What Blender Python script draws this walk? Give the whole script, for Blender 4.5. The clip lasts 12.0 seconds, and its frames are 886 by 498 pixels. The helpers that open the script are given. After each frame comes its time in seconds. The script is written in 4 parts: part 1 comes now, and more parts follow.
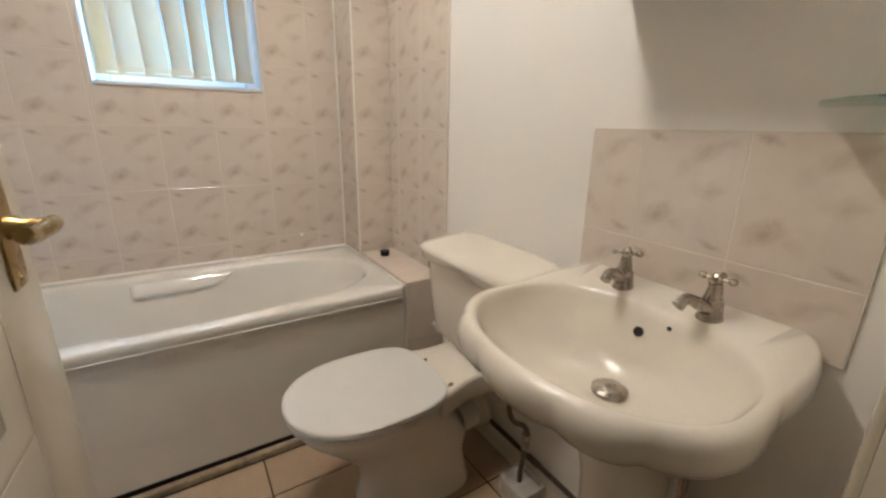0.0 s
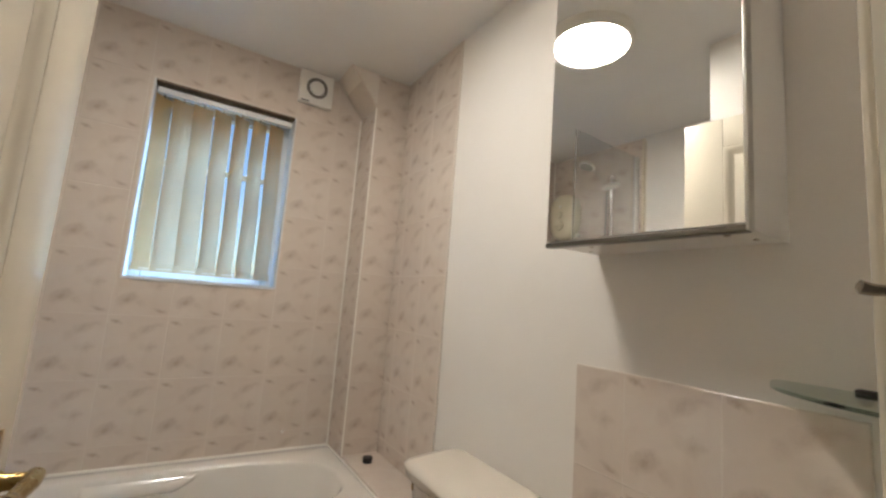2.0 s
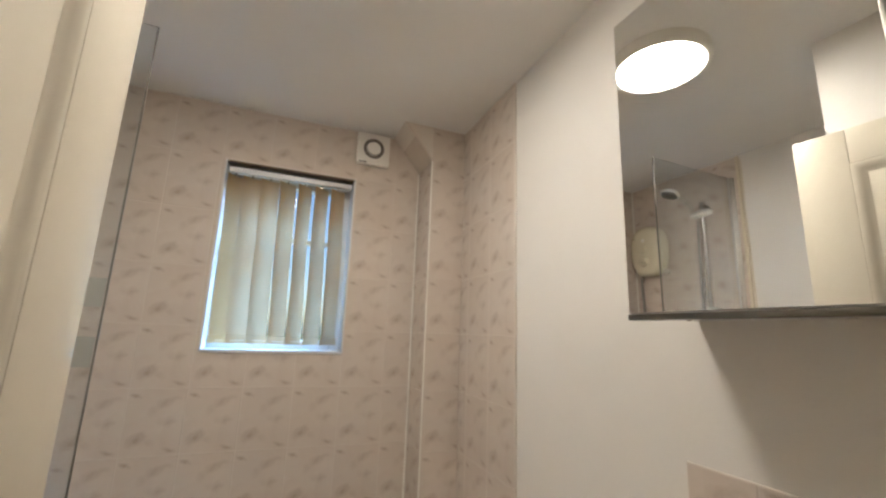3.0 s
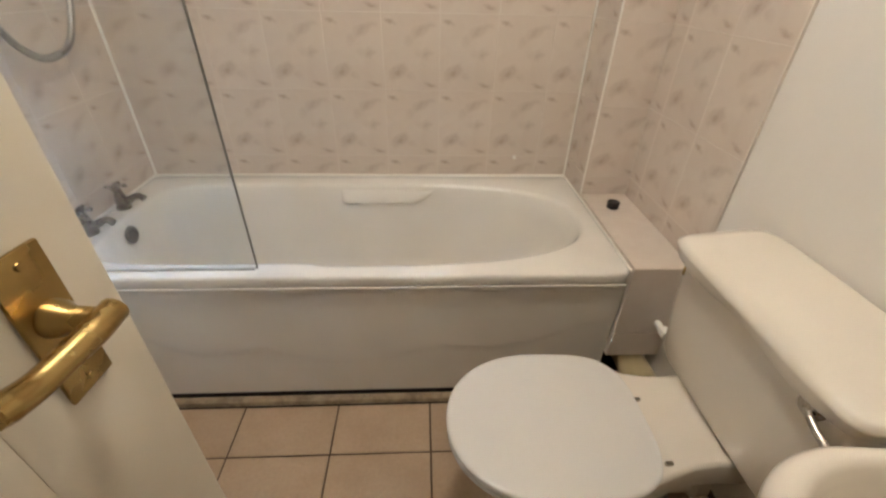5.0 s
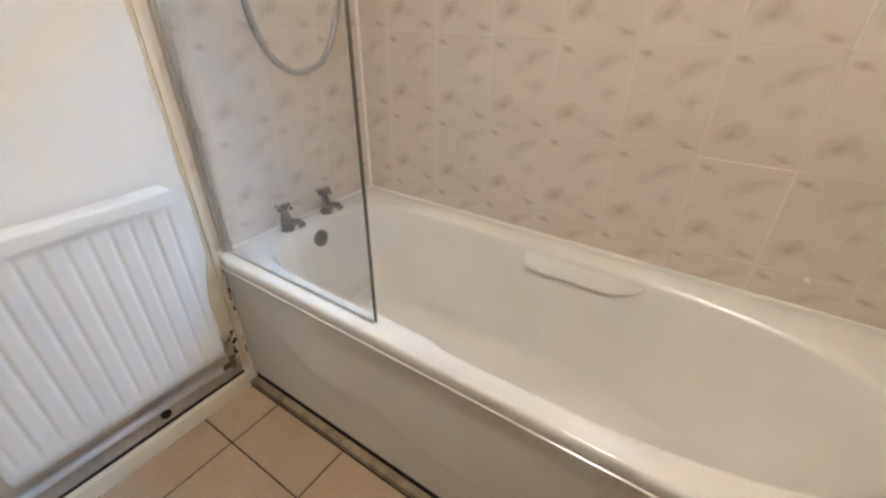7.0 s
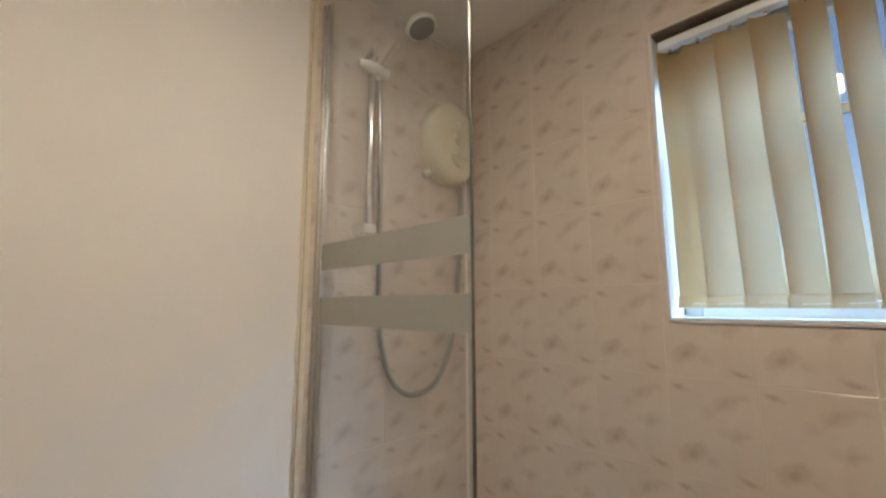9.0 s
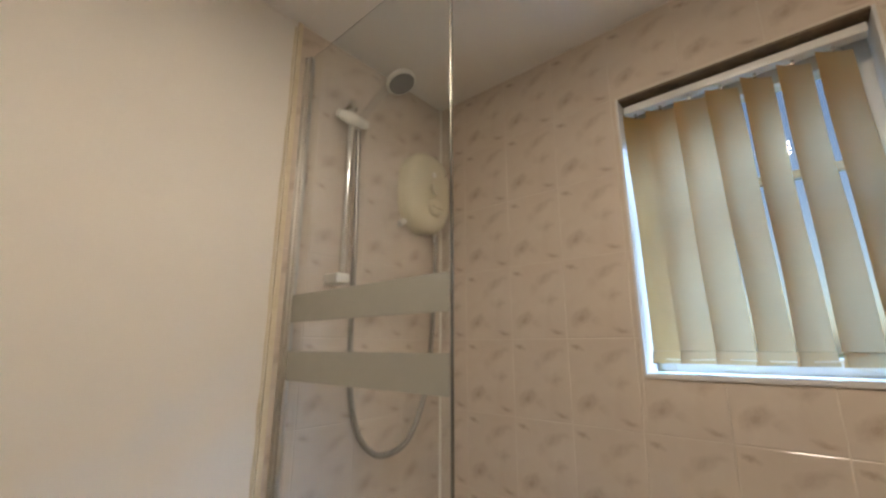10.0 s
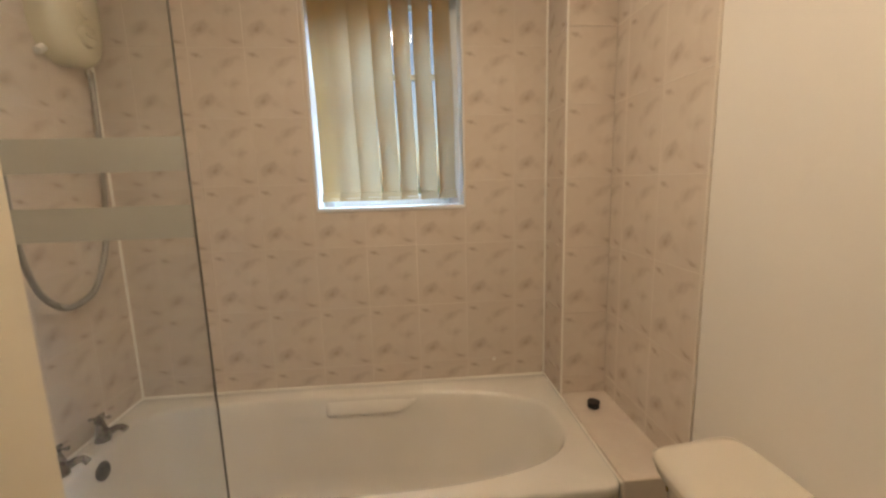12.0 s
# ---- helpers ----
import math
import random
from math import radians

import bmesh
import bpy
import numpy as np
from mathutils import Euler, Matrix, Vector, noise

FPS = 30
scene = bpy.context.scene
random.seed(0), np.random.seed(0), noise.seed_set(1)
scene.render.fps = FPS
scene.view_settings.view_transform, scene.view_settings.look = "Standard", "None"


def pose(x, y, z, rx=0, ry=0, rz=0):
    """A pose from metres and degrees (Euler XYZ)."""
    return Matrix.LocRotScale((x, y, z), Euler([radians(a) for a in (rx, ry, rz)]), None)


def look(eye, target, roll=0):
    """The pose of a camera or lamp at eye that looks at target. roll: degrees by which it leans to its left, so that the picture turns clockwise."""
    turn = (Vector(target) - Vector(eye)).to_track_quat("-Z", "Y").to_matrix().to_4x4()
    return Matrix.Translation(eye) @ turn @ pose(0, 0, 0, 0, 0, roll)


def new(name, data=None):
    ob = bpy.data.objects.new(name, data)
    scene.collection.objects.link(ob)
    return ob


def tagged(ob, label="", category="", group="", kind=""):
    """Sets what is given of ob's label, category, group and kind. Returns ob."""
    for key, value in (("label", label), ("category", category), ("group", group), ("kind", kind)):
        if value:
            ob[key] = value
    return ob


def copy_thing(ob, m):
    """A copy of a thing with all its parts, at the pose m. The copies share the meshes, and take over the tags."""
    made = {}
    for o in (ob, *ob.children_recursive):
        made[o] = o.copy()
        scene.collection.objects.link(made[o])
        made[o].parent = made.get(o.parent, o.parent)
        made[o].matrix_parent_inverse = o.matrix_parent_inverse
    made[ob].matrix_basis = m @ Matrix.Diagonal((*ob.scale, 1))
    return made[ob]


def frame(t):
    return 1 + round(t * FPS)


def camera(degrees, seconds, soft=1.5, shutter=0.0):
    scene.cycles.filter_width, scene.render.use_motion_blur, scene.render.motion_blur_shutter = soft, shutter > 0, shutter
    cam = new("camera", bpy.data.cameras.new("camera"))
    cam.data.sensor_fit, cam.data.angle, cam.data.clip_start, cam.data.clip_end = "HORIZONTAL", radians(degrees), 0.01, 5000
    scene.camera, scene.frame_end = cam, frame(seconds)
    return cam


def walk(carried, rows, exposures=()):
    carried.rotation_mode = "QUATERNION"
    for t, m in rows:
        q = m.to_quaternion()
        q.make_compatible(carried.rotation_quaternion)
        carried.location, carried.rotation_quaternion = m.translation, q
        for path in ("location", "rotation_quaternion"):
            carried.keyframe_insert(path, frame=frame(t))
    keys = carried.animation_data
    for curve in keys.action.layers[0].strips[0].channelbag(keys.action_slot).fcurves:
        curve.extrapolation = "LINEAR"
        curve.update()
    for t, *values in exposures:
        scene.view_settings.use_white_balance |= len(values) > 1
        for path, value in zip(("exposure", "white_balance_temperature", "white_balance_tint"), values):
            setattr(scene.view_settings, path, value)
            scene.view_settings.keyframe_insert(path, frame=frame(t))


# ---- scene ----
cam = camera(93.8, 12.0, soft=2.5)
PATH = [
    (0, (0.997, -2.075, 1.153), (2.026, -0.456, 0.586), 1.0),
    (0.5, (0.973, -2.103, 1.172), (2.068, -0.464, 0.833), 2.6),
    (1, (0.968, -2.115, 1.193), (2.071, -0.454, 1.031), 3.5),
    (1.5, (0.965, -2.122, 1.232), (2.049, -0.441, 1.259), 3.9),
    (2, (0.979, -2.123, 1.286), (2.022, -0.435, 1.54), 4.4),
    (2.5, (1.01, -2.106, 1.34), (1.94, -0.378, 1.726), 4.1),
    (2.7, (1.036, -2.083, 1.364), (1.886, -0.321, 1.78), 3.1),
    (4.3, (1.104, -1.862, 1.434), (1.191, 0.133, 1.326), 1.3),
    (4.5, (1.103, -1.815, 1.394), (1.186, 0.137, 0.967), 1.7),
    (4.7, (1.101, -1.752, 1.333), (1.185, 0.11, 0.612), 1.6),
    (5, (1.091, -1.634, 1.248), (1.19, 0.031, 0.145), 1.5),
    (5.5, (1.135, -1.466, 1.176), (1.296, -0.042, -0.219), 3.7),
    (6, (1.2, -1.328, 1.159), (1.197, 0.106, -0.236), 6.1),
    (6.5, (1.217, -1.243, 1.173), (0.719, 0.211, -0.106), 3.8),
    (7, (1.187, -1.228, 1.202), (0.235, 0.217, 0.2), 0.6),
    (7.5, (1.158, -1.229, 1.261), (-0.116, 0.192, 0.664), -1.0),
    (7.7, (1.158, -1.234, 1.274), (-0.198, 0.17, 0.841), -1.5),
    (9.3, (1.162, -1.279, 1.349), (-0.224, 0.115, 1.719), 0.2),
    (9.5, (1.16, -1.28, 1.36), (-0.205, 0.12, 1.781), 0.3),
    (10, (1.141, -1.279, 1.365), (-0.144, 0.183, 1.826), 0.1),
    (10.5, (1.116, -1.322, 1.388), (0.121, 0.365, 1.794), 0.2),
    (11, (1.096, -1.436, 1.405), (0.713, 0.505, 1.693), -0.6),
    (11.5, (1.108, -1.573, 1.424), (1.152, 0.427, 1.456), -0.8),
    (12, (1.137, -1.692, 1.391), (1.287, 0.277, 1.07), -1.6),
]
EXPOSURES = [(0.0, 2.02, 6100, 10), (1.0, 1.85, 6050, 10), (2.0, 1.7, 6100, 10), (2.7, 1.68, 6150, 10), (4.5, 1.46, 6250, 10), (5.0, 2.05, 6400, 10), (5.5, 2.24, 6600, 11), (6.5, 2.22, 6350, 11), (7.0, 2.15, 6250, 11),
             (7.7, 1.56, 6250, 11), (9.3, 1.43, 6950, 12), (10.5, 1.38, 7250, 13), (11.0, 1.45, 7600, 14), (11.5, 1.50, 7950, 14), (12.0, 1.45, 8400, 16)]
walk(cam, [(t, look(eye, target, roll)) for t, eye, target, roll in PATH], exposures=EXPOSURES)
import mathutils

# ---- light, sky and exposure ----
world = bpy.data.worlds.new("world")
scene.world = world
world.use_nodes = True
wn = world.node_tree.nodes
sky = wn.new("ShaderNodeTexSky")
sky.sky_type = 'NISHITA'
sky.sun_disc = False
sky.sun_elevation = math.radians(38)
sky.sun_rotation = math.radians(200)
sky.dust_density = 1.5
sky.ozone_density = 2.0
world.node_tree.links.new(sky.outputs[0], wn["Background"].inputs[0])
wn["Background"].inputs[1].default_value = 0.055
sun_data = bpy.data.lights.new("sun", 'SUN')
sun_data.energy = 3.0
sun_data.angle = math.radians(0.5)
sun_data.color = (1.0, 0.95, 0.88)
sun_ob = new("sun", sun_data)
sun_ob.matrix_world = look((0, -20, 16), (0, 0, 0))
LAMP_STRENGTH = 20.0
# the open sky above the window head, as it falls through the window
sky_light = bpy.data.lights.new("sky_light", 'AREA')
sky_light.shape = 'RECTANGLE'
sky_light.size = 2.4
sky_light.size_y = 1.4
sky_light.energy = 195.0
sky_light.color = (0.36, 0.62, 1.0)
sky_ob = new("sky_light", sky_light)
sky_ob.matrix_world = look((2.97, 1.9, 4.0), (1.05, 0.08, 1.65))

# and the zenith, which reaches only the lower half of the recess
zenith_light = bpy.data.lights.new("zenith_light", 'AREA')
zenith_light.shape = 'RECTANGLE'
zenith_light.size = 2.4
zenith_light.size_y = 0.6
zenith_light.energy = 125.0
zenith_light.color = (0.24, 0.52, 1.0)
zenith_ob = new("zenith_light", zenith_light)
zenith_ob.matrix_world = look((1.45, 0.74, 3.5), (1.05, 0.05, 1.6))

# ---- materials ----
def srgb(h):
    v = [int(h[i:i + 2], 16) / 255 for i in (0, 2, 4)]
    return [c / 12.92 if c <= 0.04045 else ((c + 0.055) / 1.055) ** 2.4 for c in v] + [1.0]


class Mat:
    """A small wrapper to build node materials."""
    def __init__(self, name, rough=0.5, metal=0.0, color=(0.8, 0.8, 0.8), coat=0.0):
        self.m = bpy.data.materials.new(name)
        self.m.use_nodes = True
        self.t = self.m.node_tree
        self.b = self.t.nodes["Principled BSDF"]
        self.set("Roughness", rough)
        self.set("Metallic", metal)
        self.set("Base Color", tuple(color)[:3] + (1.0,))
        self.set("Coat Weight", coat)
        self.set("Coat Roughness", 0.06)

    def set(self, k, v):
        self.b.inputs[k].default_value = v

    def node(self, kind, operation="", data_type="", vector_type=""):
        n = self.t.nodes.new(kind)
        if operation:
            n.operation = operation
        if data_type:
            n.data_type = data_type
        if vector_type:
            n.vector_type = vector_type
        return n

    def link(self, a, b):
        self.t.links.new(a, b)

    def coord(self, which="Object"):
        return self.node("ShaderNodeTexCoord").outputs[which]

    def world_pos(self):
        return self.node("ShaderNodeNewGeometry").outputs["Position"]

    def noise(self, scale, vec=None, detail=4.0, rough=0.55, dist=0.0):
        n = self.node("ShaderNodeTexNoise")
        n.inputs["Scale"].default_value = scale
        n.inputs["Detail"].default_value = detail
        n.inputs["Roughness"].default_value = rough
        n.inputs["Distortion"].default_value = dist
        self.link(vec if vec is not None else self.world_pos(), n.inputs["Vector"])
        return n.outputs["Fac"]

    def rng(self, v, a, b, c=0.0, d=1.0):
        n = self.node("ShaderNodeMapRange")
        for i, q in enumerate((a, b, c, d)):
            n.inputs[i + 1].default_value = q
        self.link(v, n.inputs[0])
        return n.outputs[0]

    def math(self, op, a, b=0.5):
        n = self.node("ShaderNodeMath", operation=op)
        for i, q in enumerate((a, b)):
            if isinstance(q, (int, float)):
                n.inputs[i].default_value = q
            else:
                self.link(q, n.inputs[i])
        return n.outputs[0]

    def mix(self, fac, a, b):
        n = self.node("ShaderNodeMix", data_type='RGBA')
        for i, q in ((0, fac), (6, a), (7, b)):
            if isinstance(q, (int, float)):
                n.inputs[i].default_value = q
            elif isinstance(q, (tuple, list)):
                n.inputs[i].default_value = tuple(q)[:3] + (1.0,)
            else:
                self.link(q, n.inputs[i])
        return n.outputs[2]

    def bump(self, h, strength=0.2, dist=0.002):
        n = self.node("ShaderNodeBump")
        n.inputs["Strength"].default_value = strength
        n.inputs["Distance"].default_value = dist
        self.link(h, n.inputs["Height"])
        self.link(n.outputs[0], self.b.inputs["Normal"])

    def color(self, c):
        self.link(c, self.b.inputs["Base Color"])

    def roughness(self, v):
        self.link(v, self.b.inputs["Roughness"])


def worn(name, base, dark, rough, scale=6.0, grain=60.0, bump=0.1, metal=0.0, coat=0.0, amount=0.16, dist=0.001):
    m = Mat(name, rough, metal, base, coat)
    if bump > 0.06:
        big = m.rng(m.noise(scale), 0.3, 0.8)
        small = m.rng(m.noise(grain), 0.3, 0.8)
        m.color(m.mix(m.math('MULTIPLY', big, amount), m.mix(m.math('MULTIPLY', small, amount * 0.5), base, dark), dark))
        m.roughness(m.rng(m.noise(scale * 3), 0.3, 0.7, rough * 0.8, min(1, rough * 1.25)))
        m.bump(m.noise(grain * 2), bump, dist)
    else:
        big = m.rng(m.noise(scale, None, 2), 0.25, 0.8)
        m.color(m.mix(m.math('MULTIPLY', big, amount * 2), base, dark))
        m.bump(m.noise(scale * 2.5, None, 1), bump * 2, 0.01)
    return m.m


def tile_material():
    """Blush glazed tile whose marble print is the same on every piece: dashes, feathers and smudges."""
    m = Mat("blush_marble_tile", 0.16, 0, (0.6, 0.5, 0.44))
    co = m.coord()
    info = m.node("ShaderNodeObjectInfo").outputs["Random"]
    wob = m.node("ShaderNodeTexNoise")
    wob.inputs["Scale"].default_value = 34
    wob.inputs["Detail"].default_value = 3
    m.link(co, wob.inputs["Vector"])
    sub = m.node("ShaderNodeVectorMath", operation='SUBTRACT')
    m.link(wob.outputs["Color"], sub.inputs[0])
    sub.inputs[1].default_value = (0.5, 0.5, 0.5)
    sc = m.node("ShaderNodeVectorMath", operation='SCALE')
    m.link(sub.outputs[0], sc.inputs[0])
    sc.inputs["Scale"].default_value = 0.032
    add = m.node("ShaderNodeVectorMath", operation='ADD')
    m.link(co, add.inputs[0])
    m.link(sc.outputs[0], add.inputs[1])
    streak = m.rng(m.noise(130, co, 3, 0.6, 1.5), 0.3, 0.62, 0.62, 1.0)

    def mark(x, z, lx, lz, turn, strength, soft=0.15):
        mp = m.node("ShaderNodeMapping", vector_type='TEXTURE')
        mp.inputs["Location"].default_value = (x, 0, z)
        mp.inputs["Rotation"].default_value = (0, math.radians(-turn), 0)
        mp.inputs["Scale"].default_value = (lx, 1000, lz)
        m.link(add.outputs[0], mp.inputs["Vector"])
        ln = m.node("ShaderNodeVectorMath", operation='LENGTH')
        m.link(mp.outputs[0], ln.inputs[0])
        return m.rng(ln.outputs["Value"], 1.0, soft, 0.0, strength)

    marks = [mark(0.026, 0.226, 0.028, 0.0115, -14, 0.8, 0.2), mark(0.168, 0.022, 0.028, 0.0115, -16, 0.75, 0.2),
             mark(0.132, 0.200, 0.052, 0.022, 30, 0.55), mark(0.160, 0.214, 0.032, 0.014, 10, 0.4), mark(0.092, 0.172, 0.026, 0.018, 50, 0.25),
             mark(0.050, 0.062, 0.042, 0.027, 34, 0.85), mark(0.070, 0.080, 0.022, 0.024, 60, 0.55), mark(0.094, 0.052, 0.030, 0.016, -20, 0.25),
             mark(0.154, 0.126, 0.028, 0.021, 18, 0.5), mark(0.126, 0.128, 0.030, 0.016, -4, 0.22)]
    total = marks[0]
    for k in marks[1:]:
        total = m.math('MAXIMUM', total, k)
    total = m.math('MULTIPLY', total, streak)
    cloud = m.rng(m.noise(11, co, 3, 0.5, 0.8), 0.35, 0.7)
    tone = m.mix(m.math('MULTIPLY', cloud, 0.5), srgb("dacdbf"), srgb("cebdae"))
    tone = m.mix(m.math('MULTIPLY', info, 0.3), tone, srgb("cfc0b0"))
    m.color(m.mix(m.math('MULTIPLY', total, 0.54), tone, srgb("84603f")))
    m.bump(m.noise(28, co, 2), 0.06, 0.002)
    m.roughness(m.rng(m.noise(16), 0.3, 0.7, 0.05, 0.13))
    return m.m


def floor_tile_material():
    m = Mat("beige_floor_tile", 0.4)
    info = m.node("ShaderNodeObjectInfo").outputs["Random"]
    pos = m.world_pos()
    a = m.rng(m.noise(7, pos, 5), 0.35, 0.7)
    b = m.rng(m.noise(90, pos, 4), 0.35, 0.7)
    base = m.mix(info, srgb("c0a688"), srgb("b49a7e"))
    base = m.mix(m.math('MULTIPLY', a, 0.45), base, srgb("a4896b"))
    m.color(m.mix(m.math('MULTIPLY', b, 0.18), base, srgb("8b6f54")))
    m.bump(m.noise(160, pos), 0.12, 0.001)
    m.roughness(m.rng(a, 0, 1, 0.32, 0.5))
    return m.m


def plaster(name, base, dark):
    m = Mat(name, 0.7, 0, base)
    pos = m.world_pos()
    a = m.rng(m.noise(2.2, pos, 4), 0.35, 0.7)
    m.color(m.mix(m.math('MULTIPLY', a, 0.3), base, dark))
    m.bump(m.math('ADD', m.math('MULTIPLY', m.noise(5, pos, 3), 1.0), m.math('MULTIPLY', m.noise(90, pos, 4), 0.12)), 0.25, 0.012)
    m.roughness(m.rng(m.noise(8, pos), 0.3, 0.7, 0.5, 0.75))
    return m.m


def clear_glass(name, tint):
    m = Mat(name, 0.0, 0, tint)
    m.set("Transmission Weight", 1.0)
    m.set("IOR", 1.45)
    m.roughness(m.rng(m.noise(5), 0.45, 0.7, 0.0, 0.025))
    return m.m


def slat_material():
    m = Mat("blind_fabric", 0.85, 0, srgb("d8cfb4"))
    pos = m.world_pos()
    wv = m.noise(420, pos, 2)
    a = m.rng(m.noise(5, pos, 4), 0.4, 0.75)
    m.color(m.mix(m.math('MULTIPLY', a, 0.4), srgb("b88f4a"), srgb("93682c")))
    m.bump(wv, 0.2, 0.0006)
    tr = m.node("ShaderNodeBsdfTranslucent")
    tr.inputs[0].default_value = srgb("ece2cc")
    mx = m.node("ShaderNodeMixShader")
    mx.inputs[0].default_value = 0.48
    out = m.t.nodes["Material Output"]
    m.link(m.b.outputs[0], mx.inputs[1])
    m.link(tr.outputs[0], mx.inputs[2])
    m.link(mx.outputs[0], out.inputs[0])
    return m.m


def lamp_material():
    m = Mat("lamp_diffuser", 0.4, 0, (0.9, 0.9, 0.88))
    m.set("Emission Color", (1.0, 0.92, 0.81, 1))
    m.set("Emission Strength", LAMP_STRENGTH)
    return m.m


def chrome_mat(name, c, rough=0.08, tarnish=0.3):
    m = Mat(name, rough, 1.0, c)
    m.roughness(m.rng(m.noise(25), 0.35, 0.75, rough, rough + 0.18))
    a = m.rng(m.noise(40), 0.5, 0.8)
    m.color(m.mix(m.math('MULTIPLY', a, tarnish), c, [q * 0.5 for q in c[:3]]))
    return m.m


TILE = tile_material()
FLOOR_TILE = floor_tile_material()
GROUT = worn("white_grout", srgb("dbd0c2"), srgb("c6b9aa"), 0.7, 4, 80, 0.3)
FLOOR_GROUT = worn("dark_floor_grout", srgb("54402e"), srgb("2c2018"), 0.9, 6, 80, 0.4, amount=0.7)
WALL = plaster("cream_white_wall_paint", srgb("e9e3da"), srgb("ddd5c9"))
CEIL = plaster("white_ceiling_paint", srgb("ece8e2"), srgb("e0dad2"))
WHITE_ACRYLIC = worn("white_bath_acrylic", srgb("eae4da"), srgb("d6cdbe"), 0.14, 3, 30, 0.03, coat=0.3, amount=0.25)
PANEL_PLASTIC = worn("off_white_bath_panel", srgb("e0d9cd"), srgb("cfc5b6"), 0.26, 3, 25, 0.03, amount=0.3)
CERAMIC = worn("white_glazed_ceramic", srgb("e3d9c9"), srgb("d3c8b7"), 0.22, 3, 20, 0.004, coat=0.2, amount=0.2)
SEAT_PLASTIC = worn("white_seat_plastic", srgb("dad5cd"), srgb("cdc7be"), 0.2, 3, 25, 0.003, amount=0.2)
GLOSS = worn("cream_gloss_paint", srgb("e4dac6"), srgb("d0c3aa"), 0.22, 3, 40, 0.08, coat=0.3)
WHITE_METAL = worn("white_enamelled_steel", srgb("e8e4de"), srgb("d3ccc2"), 0.3, 4, 50, 0.05)
WHITE_PLASTIC = worn("white_plastic", srgb("ebe6dc"), srgb("d6cdbd"), 0.35, 5, 50, 0.05)
CREAM_PLASTIC = worn("aged_cream_plastic", srgb("e2d9c0"), srgb("cdc09f"), 0.25, 6, 50, 0.04)
YELLOW_PLASTIC = worn("yellowed_pipe_plastic", srgb("cdbb90"), srgb("a8946a"), 0.35, 6, 50, 0.04)
UPVC = worn("white_upvc", srgb("eceae6"), srgb("d8d4cc"), 0.25, 4, 40, 0.03)
RECESS = worn("recess_paint", srgb("dedddb"), srgb("c9c7c2"), 0.4, 5, 50, 0.04)
# blotchy brown that carries the shade under the window head
SOFFIT = worn("shade_brown_soffit", srgb("83705a"), srgb("453728"), 0.7, 14, 60, 0.3, amount=0.8)
FABRIC = slat_material()
CHROME = chrome_mat("chrome", (0.78, 0.76, 0.74), 0.07)
DULL_CHROME = chrome_mat("dulled_chrome", (0.46, 0.41, 0.35), 0.18)
DARK_STEEL = chrome_mat("dark_steel", (0.2, 0.185, 0.16), 0.3)
ALU = chrome_mat("brushed_aluminium", (0.64, 0.62, 0.58), 0.3, 0.08)
HOSE_STEEL = chrome_mat("hose_steel", (0.36, 0.34, 0.31), 0.3, 0.15)
BRASS = chrome_mat("tarnished_brass", (0.42, 0.29, 0.11), 0.2)
TAP_METAL = chrome_mat("tarnished_tap_chrome", (0.30, 0.265, 0.23), 0.2)
KEEP_METAL = chrome_mat("worn_bronze", (0.46, 0.40, 0.31), 0.34)
GRIME = worn("grimy_painted_wall", srgb("d4cdc2"), srgb("8b806f"), 0.7, 9, 50, 0.3, amount=0.9)
COPPER = worn("painted_over_pipe", srgb("76604c"), srgb("35271d"), 0.5, 20, 60, 0.2, amount=0.8)
GLASS = clear_glass("clear_screen_glass", (0.91, 0.94, 0.955))
GREEN_GLASS = clear_glass("green_shelf_glass", (0.72, 0.9, 0.8))
WINDOW_GLASS = clear_glass("window_glass", (0.95, 0.97, 0.98))
FROST = worn("frosted_glass_band", srgb("aaa89e"), srgb("98958b"), 0.6, 8, 120, 0.1)
MIRROR = Mat("mirror_silver", 0.0, 1.0, (0.86, 0.87, 0.86)).m
RUBBER = worn("black_rubber", srgb("1c1512"), srgb("0c0a08"), 0.6, 20, 60, 0.2)
DIRT = worn("dirty_timber_batten", srgb("b7a283"), srgb("4a3828"), 0.8, 14, 60, 0.4, amount=0.8)
SEALANT = worn("yellowed_sealant", srgb("e0d5bf"), srgb("c7b490"), 0.45, 8, 50, 0.2, amount=0.6)
# near black, for mould and also for shade painted into gaps
DARK = worn("dark_mould_and_shade", srgb("2a2019"), srgb("120d0a"), 0.9, 20, 60, 0.3)
LAMP = lamp_material()


# ---- mesh helpers ----
def shift_of(ob):
    v = mathutils.Vector((0, 0, 0))
    while ob is not None:
        v += ob.location
        ob = ob.parent
    return v


def finish(bm, name, mat, smooth=True, angle=35):
    bmesh.ops.recalc_face_normals(bm, faces=bm.faces)
    for f in bm.faces:
        f.smooth = smooth
    lim = math.radians(angle)
    for e in bm.edges:
        if len(e.link_faces) == 2 and e.calc_face_angle(0) > lim:
            e.smooth = False
    me = bpy.data.meshes.new(name)
    bm.to_mesh(me)
    bm.free()
    me.materials.append(mat)
    return me


def part(name, bm, mat, parent=None, label="", smooth=True, local=False, angle=35):
    if parent is not None and not local:
        bmesh.ops.translate(bm, verts=bm.verts, vec=-shift_of(parent))
    ob = new(name, finish(bm, name, mat, smooth, angle))
    if parent is not None:
        ob.parent = parent
    if label:
        tagged(ob, label)
    return ob


def thing(name, loc, label, category, group="", kind=""):
    ob = new(name)
    ob.location = loc
    return tagged(ob, label, category, group, kind)


